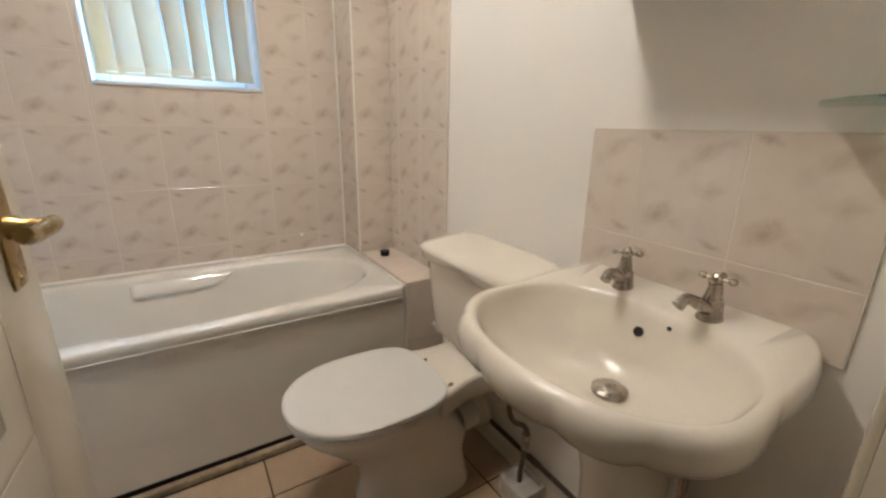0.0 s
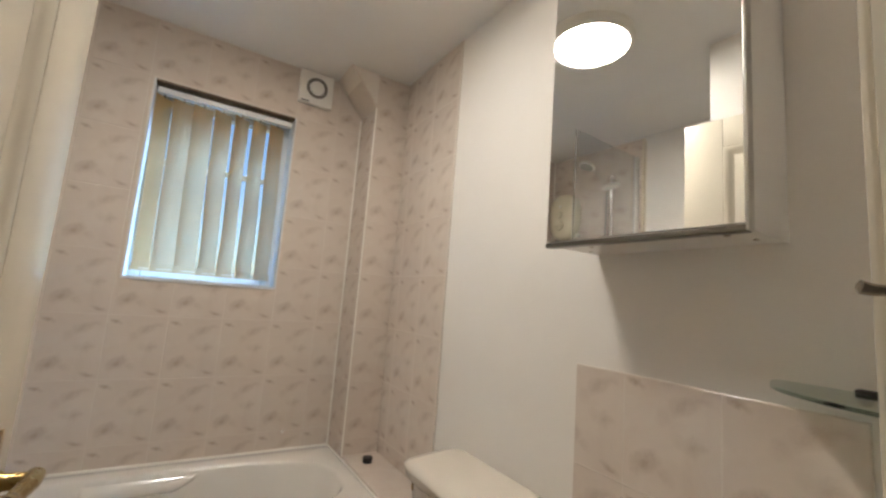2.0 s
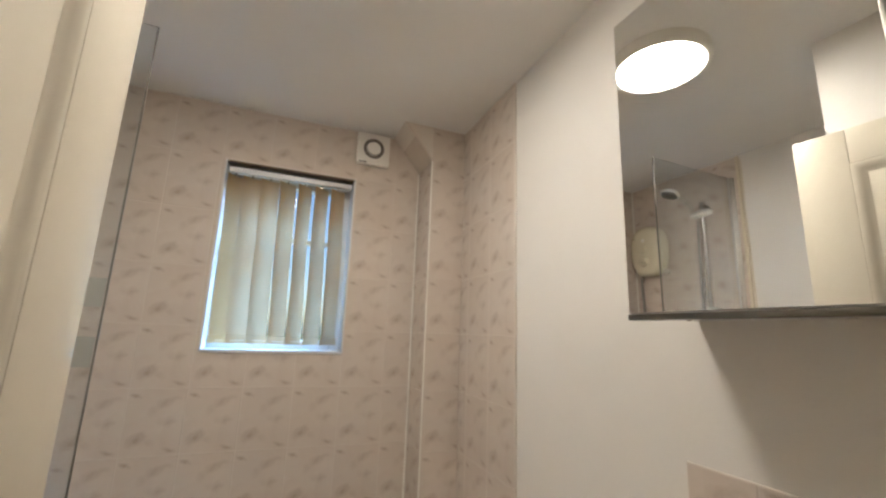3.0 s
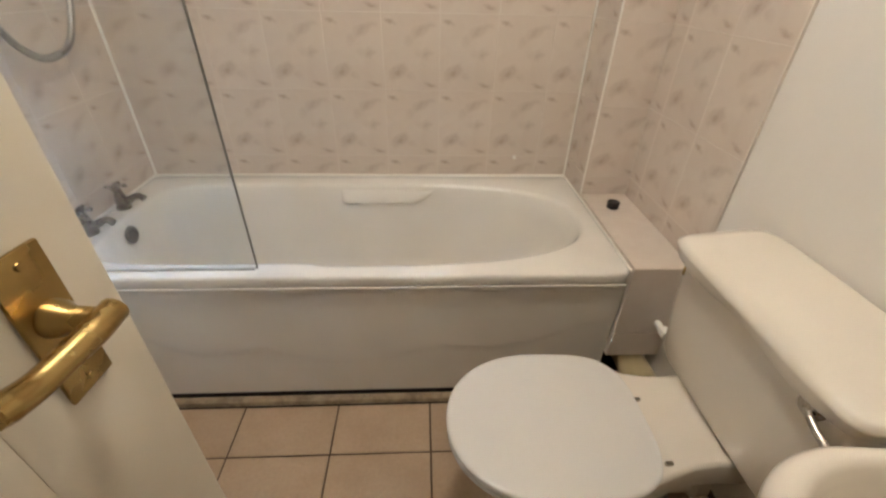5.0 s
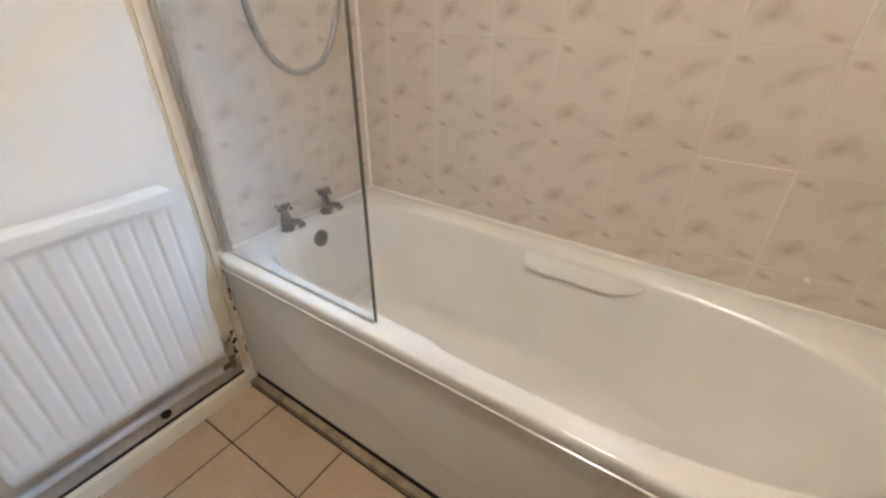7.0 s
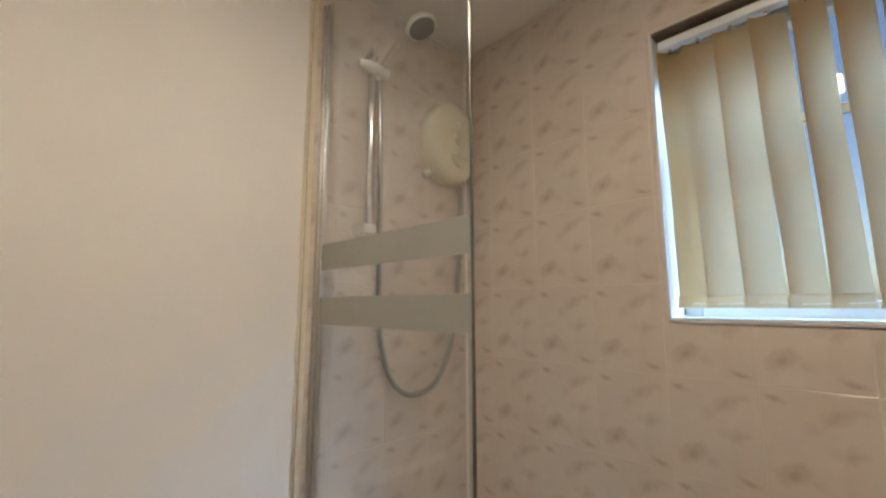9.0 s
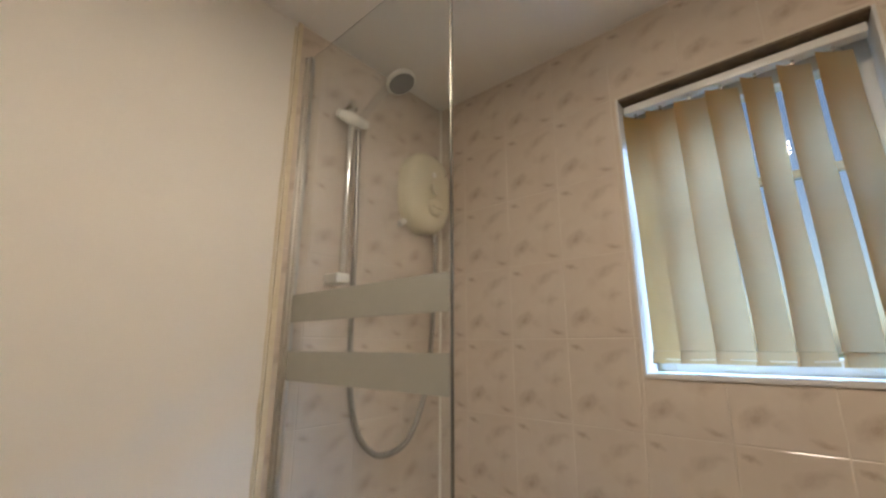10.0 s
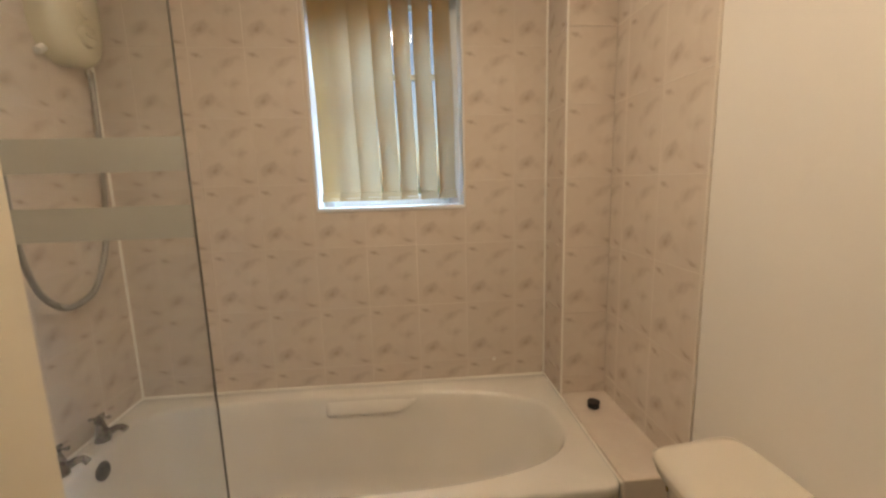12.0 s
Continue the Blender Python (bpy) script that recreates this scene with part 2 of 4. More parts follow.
def box(x0, x1, y0, y1, z0, z1, bevel=0.0, seg=2, bm=None):
    b = bmesh.new()
    m = mathutils.Matrix.Translation(((x0 + x1) / 2, (y0 + y1) / 2, (z0 + z1) / 2)) @ mathutils.Matrix.Diagonal((x1 - x0, y1 - y0, z1 - z0, 1))
    bmesh.ops.create_cube(b, size=1, matrix=m)
    if bevel:
        bmesh.ops.bevel(b, geom=list(b.edges), offset=bevel, segments=seg, profile=0.6, affect='EDGES')
    return join(bm, b)


def join(bm, b):
    if bm is None:
        return b
    me = bpy.data.meshes.new("tmp")
    b.to_mesh(me)
    b.free()
    bm.from_mesh(me)
    bpy.data.meshes.remove(me)
    return bm


def loft(rings, cap0=True, cap1=True, closed=True, bm=None):
    b = bmesh.new()
    rows = [[b.verts.new(p) for p in r] for r in rings]
    for a, c in zip(rows, rows[1:]):
        n = len(a)
        for i in range(n if closed else n - 1):
            j = (i + 1) % n
            b.faces.new((a[i], a[j], c[j], c[i]))
    if cap0:
        b.faces.new(rows[0])
    if cap1:
        b.faces.new(rows[-1])
    return join(bm, b)


def ring(cx, cy, a, b, z, n=2.0, count=64, n_neg=None):
    """A superellipse at height z; n_neg: another exponent on the side of lower x."""
    out = []
    for i in range(count):
        side, f = divmod(4.0 * i / count, 1.0)
        t = math.pi / 2 * side + math.atan2(2 * f - 1, 1.0)
        c, s = math.cos(t), math.sin(t)
        k = n if (c >= 0 or n_neg is None) else n_neg
        r = (abs(c) ** k + abs(s) ** k) ** (-1 / k)
        out.append((cx + a * r * c, cy + b * r * s, z))
    return out


def frame_of(axis):
    w = mathutils.Vector(axis).normalized()
    u = w.orthogonal().normalized()
    return u, w.cross(u), w


def lathe(profile, origin=(0, 0, 0), axis=(0, 0, 1), count=32, bm=None):
    """profile: (radius, height) pairs along the axis."""
    u, v, w = frame_of(axis)
    o = mathutils.Vector(origin)
    rings = []
    for r, h in profile:
        r = max(r, 0.0002)
        rings.append([o + w * h + u * (r * math.cos(2 * math.pi * i / count)) + v * (r * math.sin(2 * math.pi * i / count)) for i in range(count)])
    return loft(rings, bm=bm)


def smooth_path(pts, steps=8):
    p = [mathutils.Vector(q) for q in pts]
    p = [p[0] * 2 - p[1]] + p + [p[-1] * 2 - p[-2]]
    out = []
    for i in range(1, len(p) - 2):
        for k in range(steps):
            t = k / steps
            a, b, c, d = p[i - 1], p[i], p[i + 1], p[i + 2]
            out.append(0.5 * ((2 * b) + (c - a) * t + (2 * a - 5 * b + 4 * c - d) * t * t + (3 * b - a - 3 * c + d) * t ** 3))
    out.append(p[-2])
    return out


def tube(pts, radius, count=14, bm=None, steps=8, flat=1.0):
    """A tube along a smooth line; radius: a number or one per given point."""
    line = smooth_path(pts, steps)
    if isinstance(radius, (int, float)):
        radius = [radius] * len(pts)
    rings = []
    up = None
    for i, p in enumerate(line):
        d = (line[min(i + 1, len(line) - 1)] - line[max(i - 1, 0)]).normalized()
        if up is None:
            up = d.orthogonal().normalized()
        up = (up - d * up.dot(d)).normalized()
        side = d.cross(up)
        f = i / (len(line) - 1) * (len(radius) - 1)
        k = min(int(f), len(radius) - 2)
        r = radius[k] + (radius[k + 1] - radius[k]) * (f - k)
        rings.append([p + up * (r * math.cos(2 * math.pi * j / count)) + side * (r * flat * math.sin(2 * math.pi * j / count)) for j in range(count)])
    return loft(rings, bm=bm)


def prism(outline, axis, a, b, bevel=0.0, bm=None):
    """outline: 2D points in the plane across the axis ('x': y,z; 'y': x,z; 'z': x,y), extruded from a to b."""
    def at(p, h):
        return {'x': (h, p[0], p[1]), 'y': (p[0], h, p[1]), 'z': (p[0], p[1], h)}[axis]
    m = loft([[at(p, a) for p in outline], [at(p, b) for p in outline]])
    if bevel:
        bmesh.ops.bevel(m, geom=list(m.edges), offset=bevel, segments=2, profile=0.6, affect='EDGES')
    return join(bm, m)


# ---- the room: x from the tap end of the bath, y from the window wall ----
EAST, SOUTH, TOP = 1.88, -2.029, 2.42
WX0, WX1, WZ0, WZ1 = 0.769, 1.361, 1.290, 2.148
JAMB_W, JAMB_E, DOOR_H = 0.72, 1.46, 2.03


def structure(name, bm, mat, label, category):
    return tagged(part(name, bm, mat, smooth=False), label, category, kind="structure")


b = box(-0.12, WX0, 0.0012, 0.25, -0.02, TOP)
b = box(WX1, EAST + 0.12, 0.0012, 0.25, -0.02, TOP, bm=b)
b = box(WX0, WX1, 0.0012, 0.25, -0.02, WZ0, bm=b)
b = box(WX0, WX1, 0.0012, 0.25, WZ1, TOP, bm=b)
wall_north = structure("wall_north", b, GROUT, "white grout bed behind blush tiles, round the window", "wall")
wall_east = structure("wall_east", box(EAST, EAST + 0.12, -3.3, 0.002, -0.02, TOP), WALL, "cream white painted plaster wall behind basin and toilet", "wall")
wall_west = structure("wall_west", box(-0.12, 0.0, SOUTH, 0.002, -0.02, TOP), WALL, "cream white painted plaster wall behind the radiator", "wall")
b = box(-0.12, JAMB_W - 0.03, SOUTH - 0.1, SOUTH, -0.02, TOP)
b = box(JAMB_E + 0.03, EAST, SOUTH - 0.1, SOUTH, -0.02, TOP, bm=b)
b = box(JAMB_W - 0.03, JAMB_E + 0.03, SOUTH - 0.1, SOUTH, DOOR_H + 0.03, TOP, bm=b)
wall_south = structure("wall_south", b, WALL, "cream white painted wall with the doorway", "wall")
cupboard = structure("wall_cupboard", box(0.0, 0.70, SOUTH, -1.375, 0.0, TOP), WALL, "cream boxed-in cupboard wall beside the open door", "wall")
floor = structure("floor", box(-0.12, EAST + 0.12, -3.3, 0.25, -0.1, -0.004), FLOOR_GROUT, "dark stained grout bed of the tiled floor", "floor")
ceiling = structure("ceiling", box(-0.12, EAST + 0.12, -3.3, 0.25, TOP, TOP + 0.15), CEIL, "white painted plaster ceiling", "ceiling")
b = box(-0.12, 0.0, -3.3, SOUTH - 0.1, -0.02, TOP)
b = box(-0.12, EAST + 0.12, -3.42, -3.3, -0.02, TOP, bm=b)
wall_hall = structure("wall_hall", b, WALL, "plain cream hallway wall behind the doorway", "wall")

# ground outside, to the horizon
g = bmesh.new()
bmesh.ops.create_grid(g, x_segments=8, y_segments=8, size=400)
bmesh.ops.translate(g, verts=g.verts, vec=(0, 0, -2.8))
structure("ground", g, worn("grass_ground", (0.07, 0.1, 0.04, 1), (0.05, 0.06, 0.03, 1), 0.9, 0.5, 8), "green lawn ground outside the window", "ground")
# ---- boxing, ledge and trims of the setting ----
# pipe boxing in the corner, flaring to the ceiling
BOX_X, BOX_Y, LEDGE_Z = 1.700, -0.212, 0.556
b = prism([(BOX_X + 0.002, 0.0), (EAST, 0.0), (EAST, TOP), (1.55, TOP), (BOX_X + 0.002, 2.24)], 'y', BOX_Y + 0.002, 0.002)
pipe_boxing = structure("pipe_boxing", b, GROUT, "tiled pipe boxing that flares out under the ceiling", "boxing")
b = prism([(1.552, TOP - 0.001), (1.558, TOP - 0.001), (BOX_X + 0.006, 2.243), (BOX_X, 2.24)], 'y', BOX_Y - 0.002, 0.0)
part("flare_panel", b, TILE, pipe_boxing, "sloping tiled panel under the ceiling", smooth=False)
b = box(1.701, EAST, -0.698, BOX_Y + 0.002, 0.20, LEDGE_Z - 0.004)
bath_ledge = structure("bath_ledge", b, GROUT, "tiled ledge boxing at the head of the bath", "ledge")

# window frame and panes
window_1 = thing("window_1", ((WX0 + WX1) / 2, 0.15, WZ0), "white plastic window with a top light behind the blind", "window", kind="structure")
fy0, fy1 = 0.13, 0.19
b = box(WX0, WX0 + 0.05, fy0, fy1, WZ0, WZ1, 0.006)
b = box(WX1 - 0.05, WX1, fy0, fy1, WZ0, WZ1, 0.006, bm=b)
b = box(WX0 + 0.05, WX1 - 0.05, fy0, fy1, WZ0, WZ0 + 0.05, 0.006, bm=b)
b = box(WX0 + 0.05, WX1 - 0.05, fy0, fy1, WZ1 - 0.05, WZ1, 0.006, bm=b)
b = box(WX0 + 0.05, WX1 - 0.05, 0.15, 0.175, 1.815, 1.84, 0.004, bm=b)
part("window_frame", b, UPVC, window_1)
for z0, z1 in ((WZ0 + 0.05, 1.815), (1.84, WZ1 - 0.05)):
    p = part("pane", box(WX0 + 0.05, WX1 - 0.05, 0.157, 0.163, z0, z1), WINDOW_GLASS, window_1, smooth=False)
    p.visible_shadow = False
# recess lining: gloss white boards, proud of the tiles by a trim bead
b = box(WX0 - 0.003, WX0 + 0.004, -0.001, 0.13, WZ0 - 0.003, WZ1 + 0.003, 0.001)
b = box(WX1 - 0.004, WX1 + 0.003, -0.001, 0.13, WZ0 - 0.003, WZ1 + 0.003, 0.001, bm=b)
part("recess_lining", b, RECESS, window_1)
# the unlit top of the recess: its shade is put into the colour
part("recess_soffit", box(WX0 + 0.004, WX1 - 0.004, -0.001, 0.13, WZ1 - 0.004, WZ1 + 0.003, 0.001), SOFFIT, window_1, "underside of the recess, its shade painted in brown")
part("window_sill", box(WX0 + 0.006, WX1 - 0.006, -0.006, 0.13, WZ0 - 0.008, WZ0 + 0.006, 0.003), RECESS, window_1)

# vertical blind inside the recess
blind = thing("vertical_blind", ((WX0 + WX1) / 2, 0.05, WZ1), "cream fabric vertical blind with stained slats, half turned", "blind")
b = box(WX0 + 0.012, WX1 - 0.012, 0.026, 0.062, 2.106, 2.131, 0.004)
part("headrail", b, UPVC, blind)
rng_blind = random.Random(4)
SLATS = 7
for i in range(SLATS):
    cx = WX0 + (0.132 + (i - 1) * 0.0805 if i else 0.058)
    turn = math.radians((28 if i else 50) + rng_blind.uniform(-5, 5) + (10 if i >= 4 else 0))
    sway = rng_blind.uniform(-0.005, 0.005)
    lean = 0.018
    rings = []
    for k in range(18):
        f = k / 17
        z = 2.098 - f * 0.742
        row = []
        for j in range(7):
            u = (j / 6 - 0.5) * 0.089
            bow = 0.006 * (1 - (2 * j / 6 - 1) ** 2) + 0.002 * math.sin(9 * f + i)
            a = turn + 0.12 * math.sin(3 * f + i * 1.7) * f
            row.append((cx + sway * f - lean * (1 - f) + u * math.cos(a) - bow * math.sin(a), 0.052 + u * math.sin(a) + bow * math.cos(a), z))
        back = [(x, y + 0.0012, z) for x, y, z in reversed(row)]
        rings.append(row + back)
    slat = part("slat", loft(rings), FABRIC, blind)
    c, s = math.cos(turn), math.sin(turn)
    b = loft([[(cx + sway + u * c - v * s, 0.052 + u * s + v * c, z) for u, v in ((-0.0445 - w, -0.001 - w), (0.0445 + w, -0.001 - w), (0.0445 + w, 0.0035 + w), (-0.0445 - w, 0.0035 + w))] for z, w in ((1.322, 0.003), (1.334, 0.0015), (1.3555, 0.0))])
    part("weight_pocket", b, FABRIC, slat)
    part("carrier", box(cx - 0.004 - lean, cx + 0.004 - lean, 0.046, 0.054, 2.094, 2.108, 0.001), DULL_CHROME, slat)
part("chain", tube([(WX0 + 0.03, 0.045, 1.335), (WX0 + 0.1, 0.04, 1.332), (WX0 + 0.2, 0.045, 1.335), (WX0 + 0.3, 0.04, 1.332), (WX0 + 0.42, 0.045, 1.335)], 0.0015, 6), WHITE_PLASTIC, blind)

# ---- bath ----
bath = thing("bathtub", (0.85, -0.35, 0.0), "white acrylic bathtub with moulded hand grip, glossy, along the tiled wall", "bathtub")
N = 128
def bath_ring(cx, cy, a, bb, z, n, nn):
    return ring(cx, cy, a, bb, z, n, N, nn)
rings = [bath_ring(0.85, -0.3525, 0.845, 0.3475, 0.502, 40, 40), bath_ring(0.85, -0.3525, 0.8492, 0.3518, 0.507, 40, 40),
         bath_ring(0.85, -0.3525, 0.8492, 0.3518, 0.530, 40, 40), bath_ring(0.85, -0.3525, 0.8480, 0.3505, 0.5375, 40, 40),
         bath_ring(0.85, -0.3525, 0.842, 0.3455, 0.5405, 40, 40),
         bath_ring(0.86, -0.370, 0.788, 0.289, 0.541, 2.8, 7), bath_ring(0.86, -0.370, 0.779, 0.281, 0.538, 2.8, 7),
         bath_ring(0.86, -0.370, 0.771, 0.275, 0.528, 2.8, 7), bath_ring(0.846, -0.369, 0.760, 0.266, 0.46, 2.8, 6.5),
         bath_ring(0.824, -0.367, 0.724, 0.252, 0.34, 2.7, 6), bath_ring(0.80, -0.364, 0.655, 0.232, 0.22, 2.7, 5.5),
         bath_ring(0.78, -0.362, 0.62, 0.214, 0.17, 2.8, 5), bath_ring(0.77, -0.360, 0.58, 0.185, 0.148, 2.8, 4.5),
         bath_ring(0.76, -0.358, 0.45, 0.12, 0.143, 2.6, 4)]
# the rim is broader where the screen stands
rings = [[(x, y + (0.016 if 4 < k < 9 else 0.0) * max(0.0, min(1.0, (0.805 - x) / 0.05)) * (1 if y < -0.5 else 0), z) for x, y, z in r] for k, r in enumerate(rings)]
part("tub", loft(rings, cap0=False), WHITE_ACRYLIC, bath, angle=60)
# moulded grip on the wall side
rings = []
for i in range(33):
    f = i / 32
    x = 0.760 + 0.425 * f
    h = 0.026 * min(1.0, f / 0.04) ** 0.5 * min(1.0, (1 - f) / 0.3) ** 0.9 + 0.001
    zt = 0.521
    k = max(0.0, (f - 0.66) / 0.34)
    zb = 0.466 + 0.048 * k * k * (3 - 2 * k)
    yb = -0.092
    rings.append([(x, yb + 0.006, zt + 0.002), (x, yb - h * 0.3, zt - 0.006), (x, yb - h * 0.75, zb + 0.022), (x, yb - h, zb + 0.008), (x, yb - h * 0.9, zb), (x, yb + 0.004, zb - 0.01)])
part("hand_grip", loft(rings), WHITE_ACRYLIC, bath, angle=70)
# front panel with an embossed wave
WAVE_X = [0.0, 0.15, 0.24, 0.32, 0.40, 0.50, 0.577, 0.65, 0.75, 0.86, 0.97, 1.07, 1.158, 1.23, 1.32, 1.42, 1.50, 1.58, 1.70]
WAVE_Z = [0.40, 0.355, 0.30, 0.245, 0.222, 0.232, 0.25, 0.222, 0.193, 0.182, 0.196, 0.226, 0.25, 0.236, 0.231, 0.252, 0.286, 0.324, 0.36]
rows = []
for k in range(47):
    z = 0.038 + (0.499 - 0.038) * k / 46
    row = []
    for i in range(171):
        x = 0.003 + 1.692 * i / 170
        zw = float(np.interp(x, WAVE_X, WAVE_Z))
        s = max(0.0, min(1.0, (z - zw) / 0.018 + 0.5))
        y = -0.692 + 0.0021 * (1 - s * s * (3 - 2 * s))
        if z > 0.487:
            y -= 0.003
        row.append((x, y, z))
    rows.append(row)
b = bmesh.new()
vs = [[b.verts.new(p) for p in r] for r in rows]
for r0, r1 in zip(vs, vs[1:]):
    for i in range(170):
        b.faces.new((r0[i], r0[i + 1], r1[i + 1], r1[i]))
b = box(0.003, 1.695, -0.683, -0.67, 0.038, 0.499, bm=b)
panel = part("bath_panel", b, PANEL_PLASTIC, bath, "off-white plastic panel with an embossed wave", angle=60)
part("bead", tube([(0.006, -0.7045, 0.5015), (1.686, -0.7045, 0.5015)], 0.0028, 8), WHITE_ACRYLIC, panel)
# added dark sheet: paints the shade in the dirty gap below the panel
part("panel_gap", box(0.003, 1.695, -0.686, -0.66, 0.0, 0.05), DARK, bath, "dark sheet standing for shade in the dirty gap under the panel", smooth=False)
part("batten", box(0.02, 1.70, -0.720, -0.694, -0.002, 0.024, 0.005), DIRT, bath, "dirty timber batten at the floor")
b = tube([(0.004, -0.70, 0.541), (0.007, -0.4, 0.542), (0.007, -0.006, 0.542)], 0.005, 8)
b = tube([(0.008, -0.006, 0.541), (0.6, -0.006, 0.542), (1.2, -0.007, 0.541), (1.694, -0.007, 0.541)], 0.0075, 8, bm=b)
b = tube([(1.699, -0.01, 0.541), (1.7, -0.3, 0.542), (1.70, -0.690, 0.540)], 0.004, 8, bm=b)
part("sealant_bead", b, WHITE_PLASTIC, bath, "uneven white sealant bead along the walls")
mould = random.Random(7)
b = None
for k in range(13):
    z = 0.10 + 0.42 * mould.random() ** 0.7
    r = mould.uniform(0.002, 0.008)
    b = lathe([(0.0, -r * 1.6), (r * 0.6, -r), (r * 0.8, 0.0), (r * 0.5, r * 1.2), (0.0, r * 1.8)], (0.004, -0.697, z), (0.1, 0, 1), 8, bm=b)
tagged(part("mould_specks", b, DARK, bath, "black mould specks along the panel edge"), kind="stuff")
part("overflow", lathe([(0.0, 0.0), (0.03, 0.0), (0.031, 0.004), (0.026, 0.008), (0.016, 0.009), (0.0, 0.006)], (0.089, -0.366, 0.478), (1, 0, 0.12)), DARK_STEEL, bath, "dark tarnished overflow rosette")
for k in range(6):
    a = math.radians(60 * k)
    part("overflow_slot", lathe([(0.0, 0.0), (0.005, 0.0), (0.005, 0.0025), (0.0, 0.0025)], (0.0965, -0.366 + 0.016 * math.cos(a), 0.478 + 0.016 * math.sin(a)), (1, 0, 0.12), 10), RUBBER, bath)
part("waste", lathe([(0.0, 0.0), (0.034, 0.0), (0.034, 0.003), (0.02, 0.001), (0.0, 0.001)], (0.33, -0.352, 0.1435)), CHROME, bath)

# ---- shower screen ----
screen = thing("bath_screen", (0.0, -0.667, 0.545), "clear glass bath screen with two frosted bands", "shower screen")
SY = -0.667
gl = part("glass_pane", box(0.03, 0.625, SY - 0.003, SY + 0.003, 0.549, 2.296, 0.001, 1), GLASS, screen, smooth=False)
gl.visible_shadow = False
for z0, z1 in ((1.432, 1.510), (1.276, 1.354)):
    part("frosted_band", box(0.032, 0.623, SY - 0.0048, SY - 0.0032, z0, z1), FROST, gl, "grey frosted band", smooth=False)
b = box(0.0, 0.022, SY - 0.016, SY + 0.016, 0.545, 2.300, 0.003)
b = box(0.018, 0.034, SY - 0.010, SY + 0.010, 0.547, 2.299, 0.003, bm=b)
part("wall_channel", b, ALU, screen, "brushed aluminium wall channel")
part("seal", box(0.034, 0.62, SY - 0.004, SY + 0.004, 0.5415, 0.549, 0.001, 1), ALU, screen)
part("edge_strip", box(0.625, 0.628, SY - 0.004, SY + 0.004, 0.546, 2.296, 0.001, 1), DARK_STEEL, screen)

# ---- door ----
door = thing("door_1", (0.735, -2.03, 0.006), "cream gloss panelled door, standing open into the room", "door", kind="structure")
door.rotation_euler = (0, 0, math.radians(-3.6))
DW, DT, DH = 0.705, 0.036, 2.03
def door_box(u0, u1, d0, d1, z0, z1, bevel=0.003, bm=None):
    return box(d0, d1, u0, u1, z0, z1, bevel, bm=bm)
stiles = door_box(0, 0.13, 0, DT, 0, DH)
stiles = door_box(DW - 0.13, DW, 0, DT, 0, DH, bm=stiles)
for z0, z1 in ((0, 0.2), (0.66, 0.78), (DH - 0.11, DH)):
    stiles = door_box(0.11, DW - 0.13, 0, DT, z0, z1, bm=stiles)
leaf = part("door_leaf", stiles, GLOSS, door, local=True)
for z0, z1 in ((0.2, 0.66), (0.78, DH - 0.11)):
    b = door_box(0.13, DW - 0.13, 0.010, DT - 0.010, z0, z1, 0.001)
    p = part("door_panel", b, GLOSS, leaf, local=True)
    b = None
    for sign in (1, -1):
        rings = []
        for inset, d in ((-0.002, 0.0165), (0.004, 0.0175), (0.012, 0.0165), (0.022, 0.011), (0.034, 0.0082)):
            w0, w1, y0, y1 = 0.13 + inset, DW - 0.13 - inset, z0 + inset, z1 - inset
            x = DT / 2 + sign * d
            rings.append([(x, w0, y0), (x, w1, y0), (x, w1, y1), (x, w0, y1)])
        b = loft(rings, cap0=False, cap1=False, bm=b)
    part("moulding", b, GLOSS, leaf, local=True)
handle = part("handle_plate", box(DT, DT + 0.004, DW - 0.085, DW - 0.042, 0.948, 1.080, 0.0015), BRASS, door, "tarnished brass lever plate", local=True)
b = lathe([(0.0, 0.0), (0.015, 0.0), (0.014, 0.008), (0.010, 0.014), (0.0095, 0.04), (0.0, 0.042)], (DT + 0.004, DW - 0.063, 1.022), (1, 0, 0))
b = tube([(DT + 0.043, DW - 0.052, 1.023), (DT + 0.045, DW - 0.075, 1.023), (DT + 0.044, DW - 0.105, 1.023), (DT + 0.043, DW - 0.125, 1.023), (DT + 0.043, DW - 0.142, 1.027), (DT + 0.044, DW - 0.152, 1.030)], [0.0105, 0.0105, 0.0095, 0.0098, 0.0105, 0.009], 14, bm=b)
part("lever", b, BRASS, handle, local=True)
for dz in (0.959, 1.069):
    part("screw", lathe([(0.0, 0.0), (0.0035, 0.0), (0.003, 0.0015), (0.0, 0.0015)], (DT + 0.004, DW - 0.063, dz), (1, 0, 0), 10), BRASS, handle, local=True)

# door lining with stops, architrave and keeps
lining = thing("door_frame", (JAMB_E, SOUTH, 0.0), "cream gloss door lining with architrave and metal keeps", "door frame", kind="structure")
b = box(JAMB_E, JAMB_E + 0.03, SOUTH - 0.1, SOUTH, 0, DOOR_H + 0.03, 0.002)
b = box(JAMB_W - 0.03, JAMB_W, SOUTH - 0.1, SOUTH, 0, DOOR_H + 0.03, 0.002, bm=b)
b = box(JAMB_W, JAMB_E, SOUTH - 0.1, SOUTH, DOOR_H, DOOR_H + 0.03, 0.002, bm=b)
part("jamb", b, GLOSS, lining)
b = box(JAMB_E - 0.012, JAMB_E, SOUTH - 0.1, SOUTH - 0.042, 0, DOOR_H, 0.002)
part("stop", b, GLOSS, lining)
b = box(JAMB_E + 0.004, JAMB_E + 0.055, SOUTH, SOUTH + 0.010, 0, DOOR_H + 0.055, 0.004)
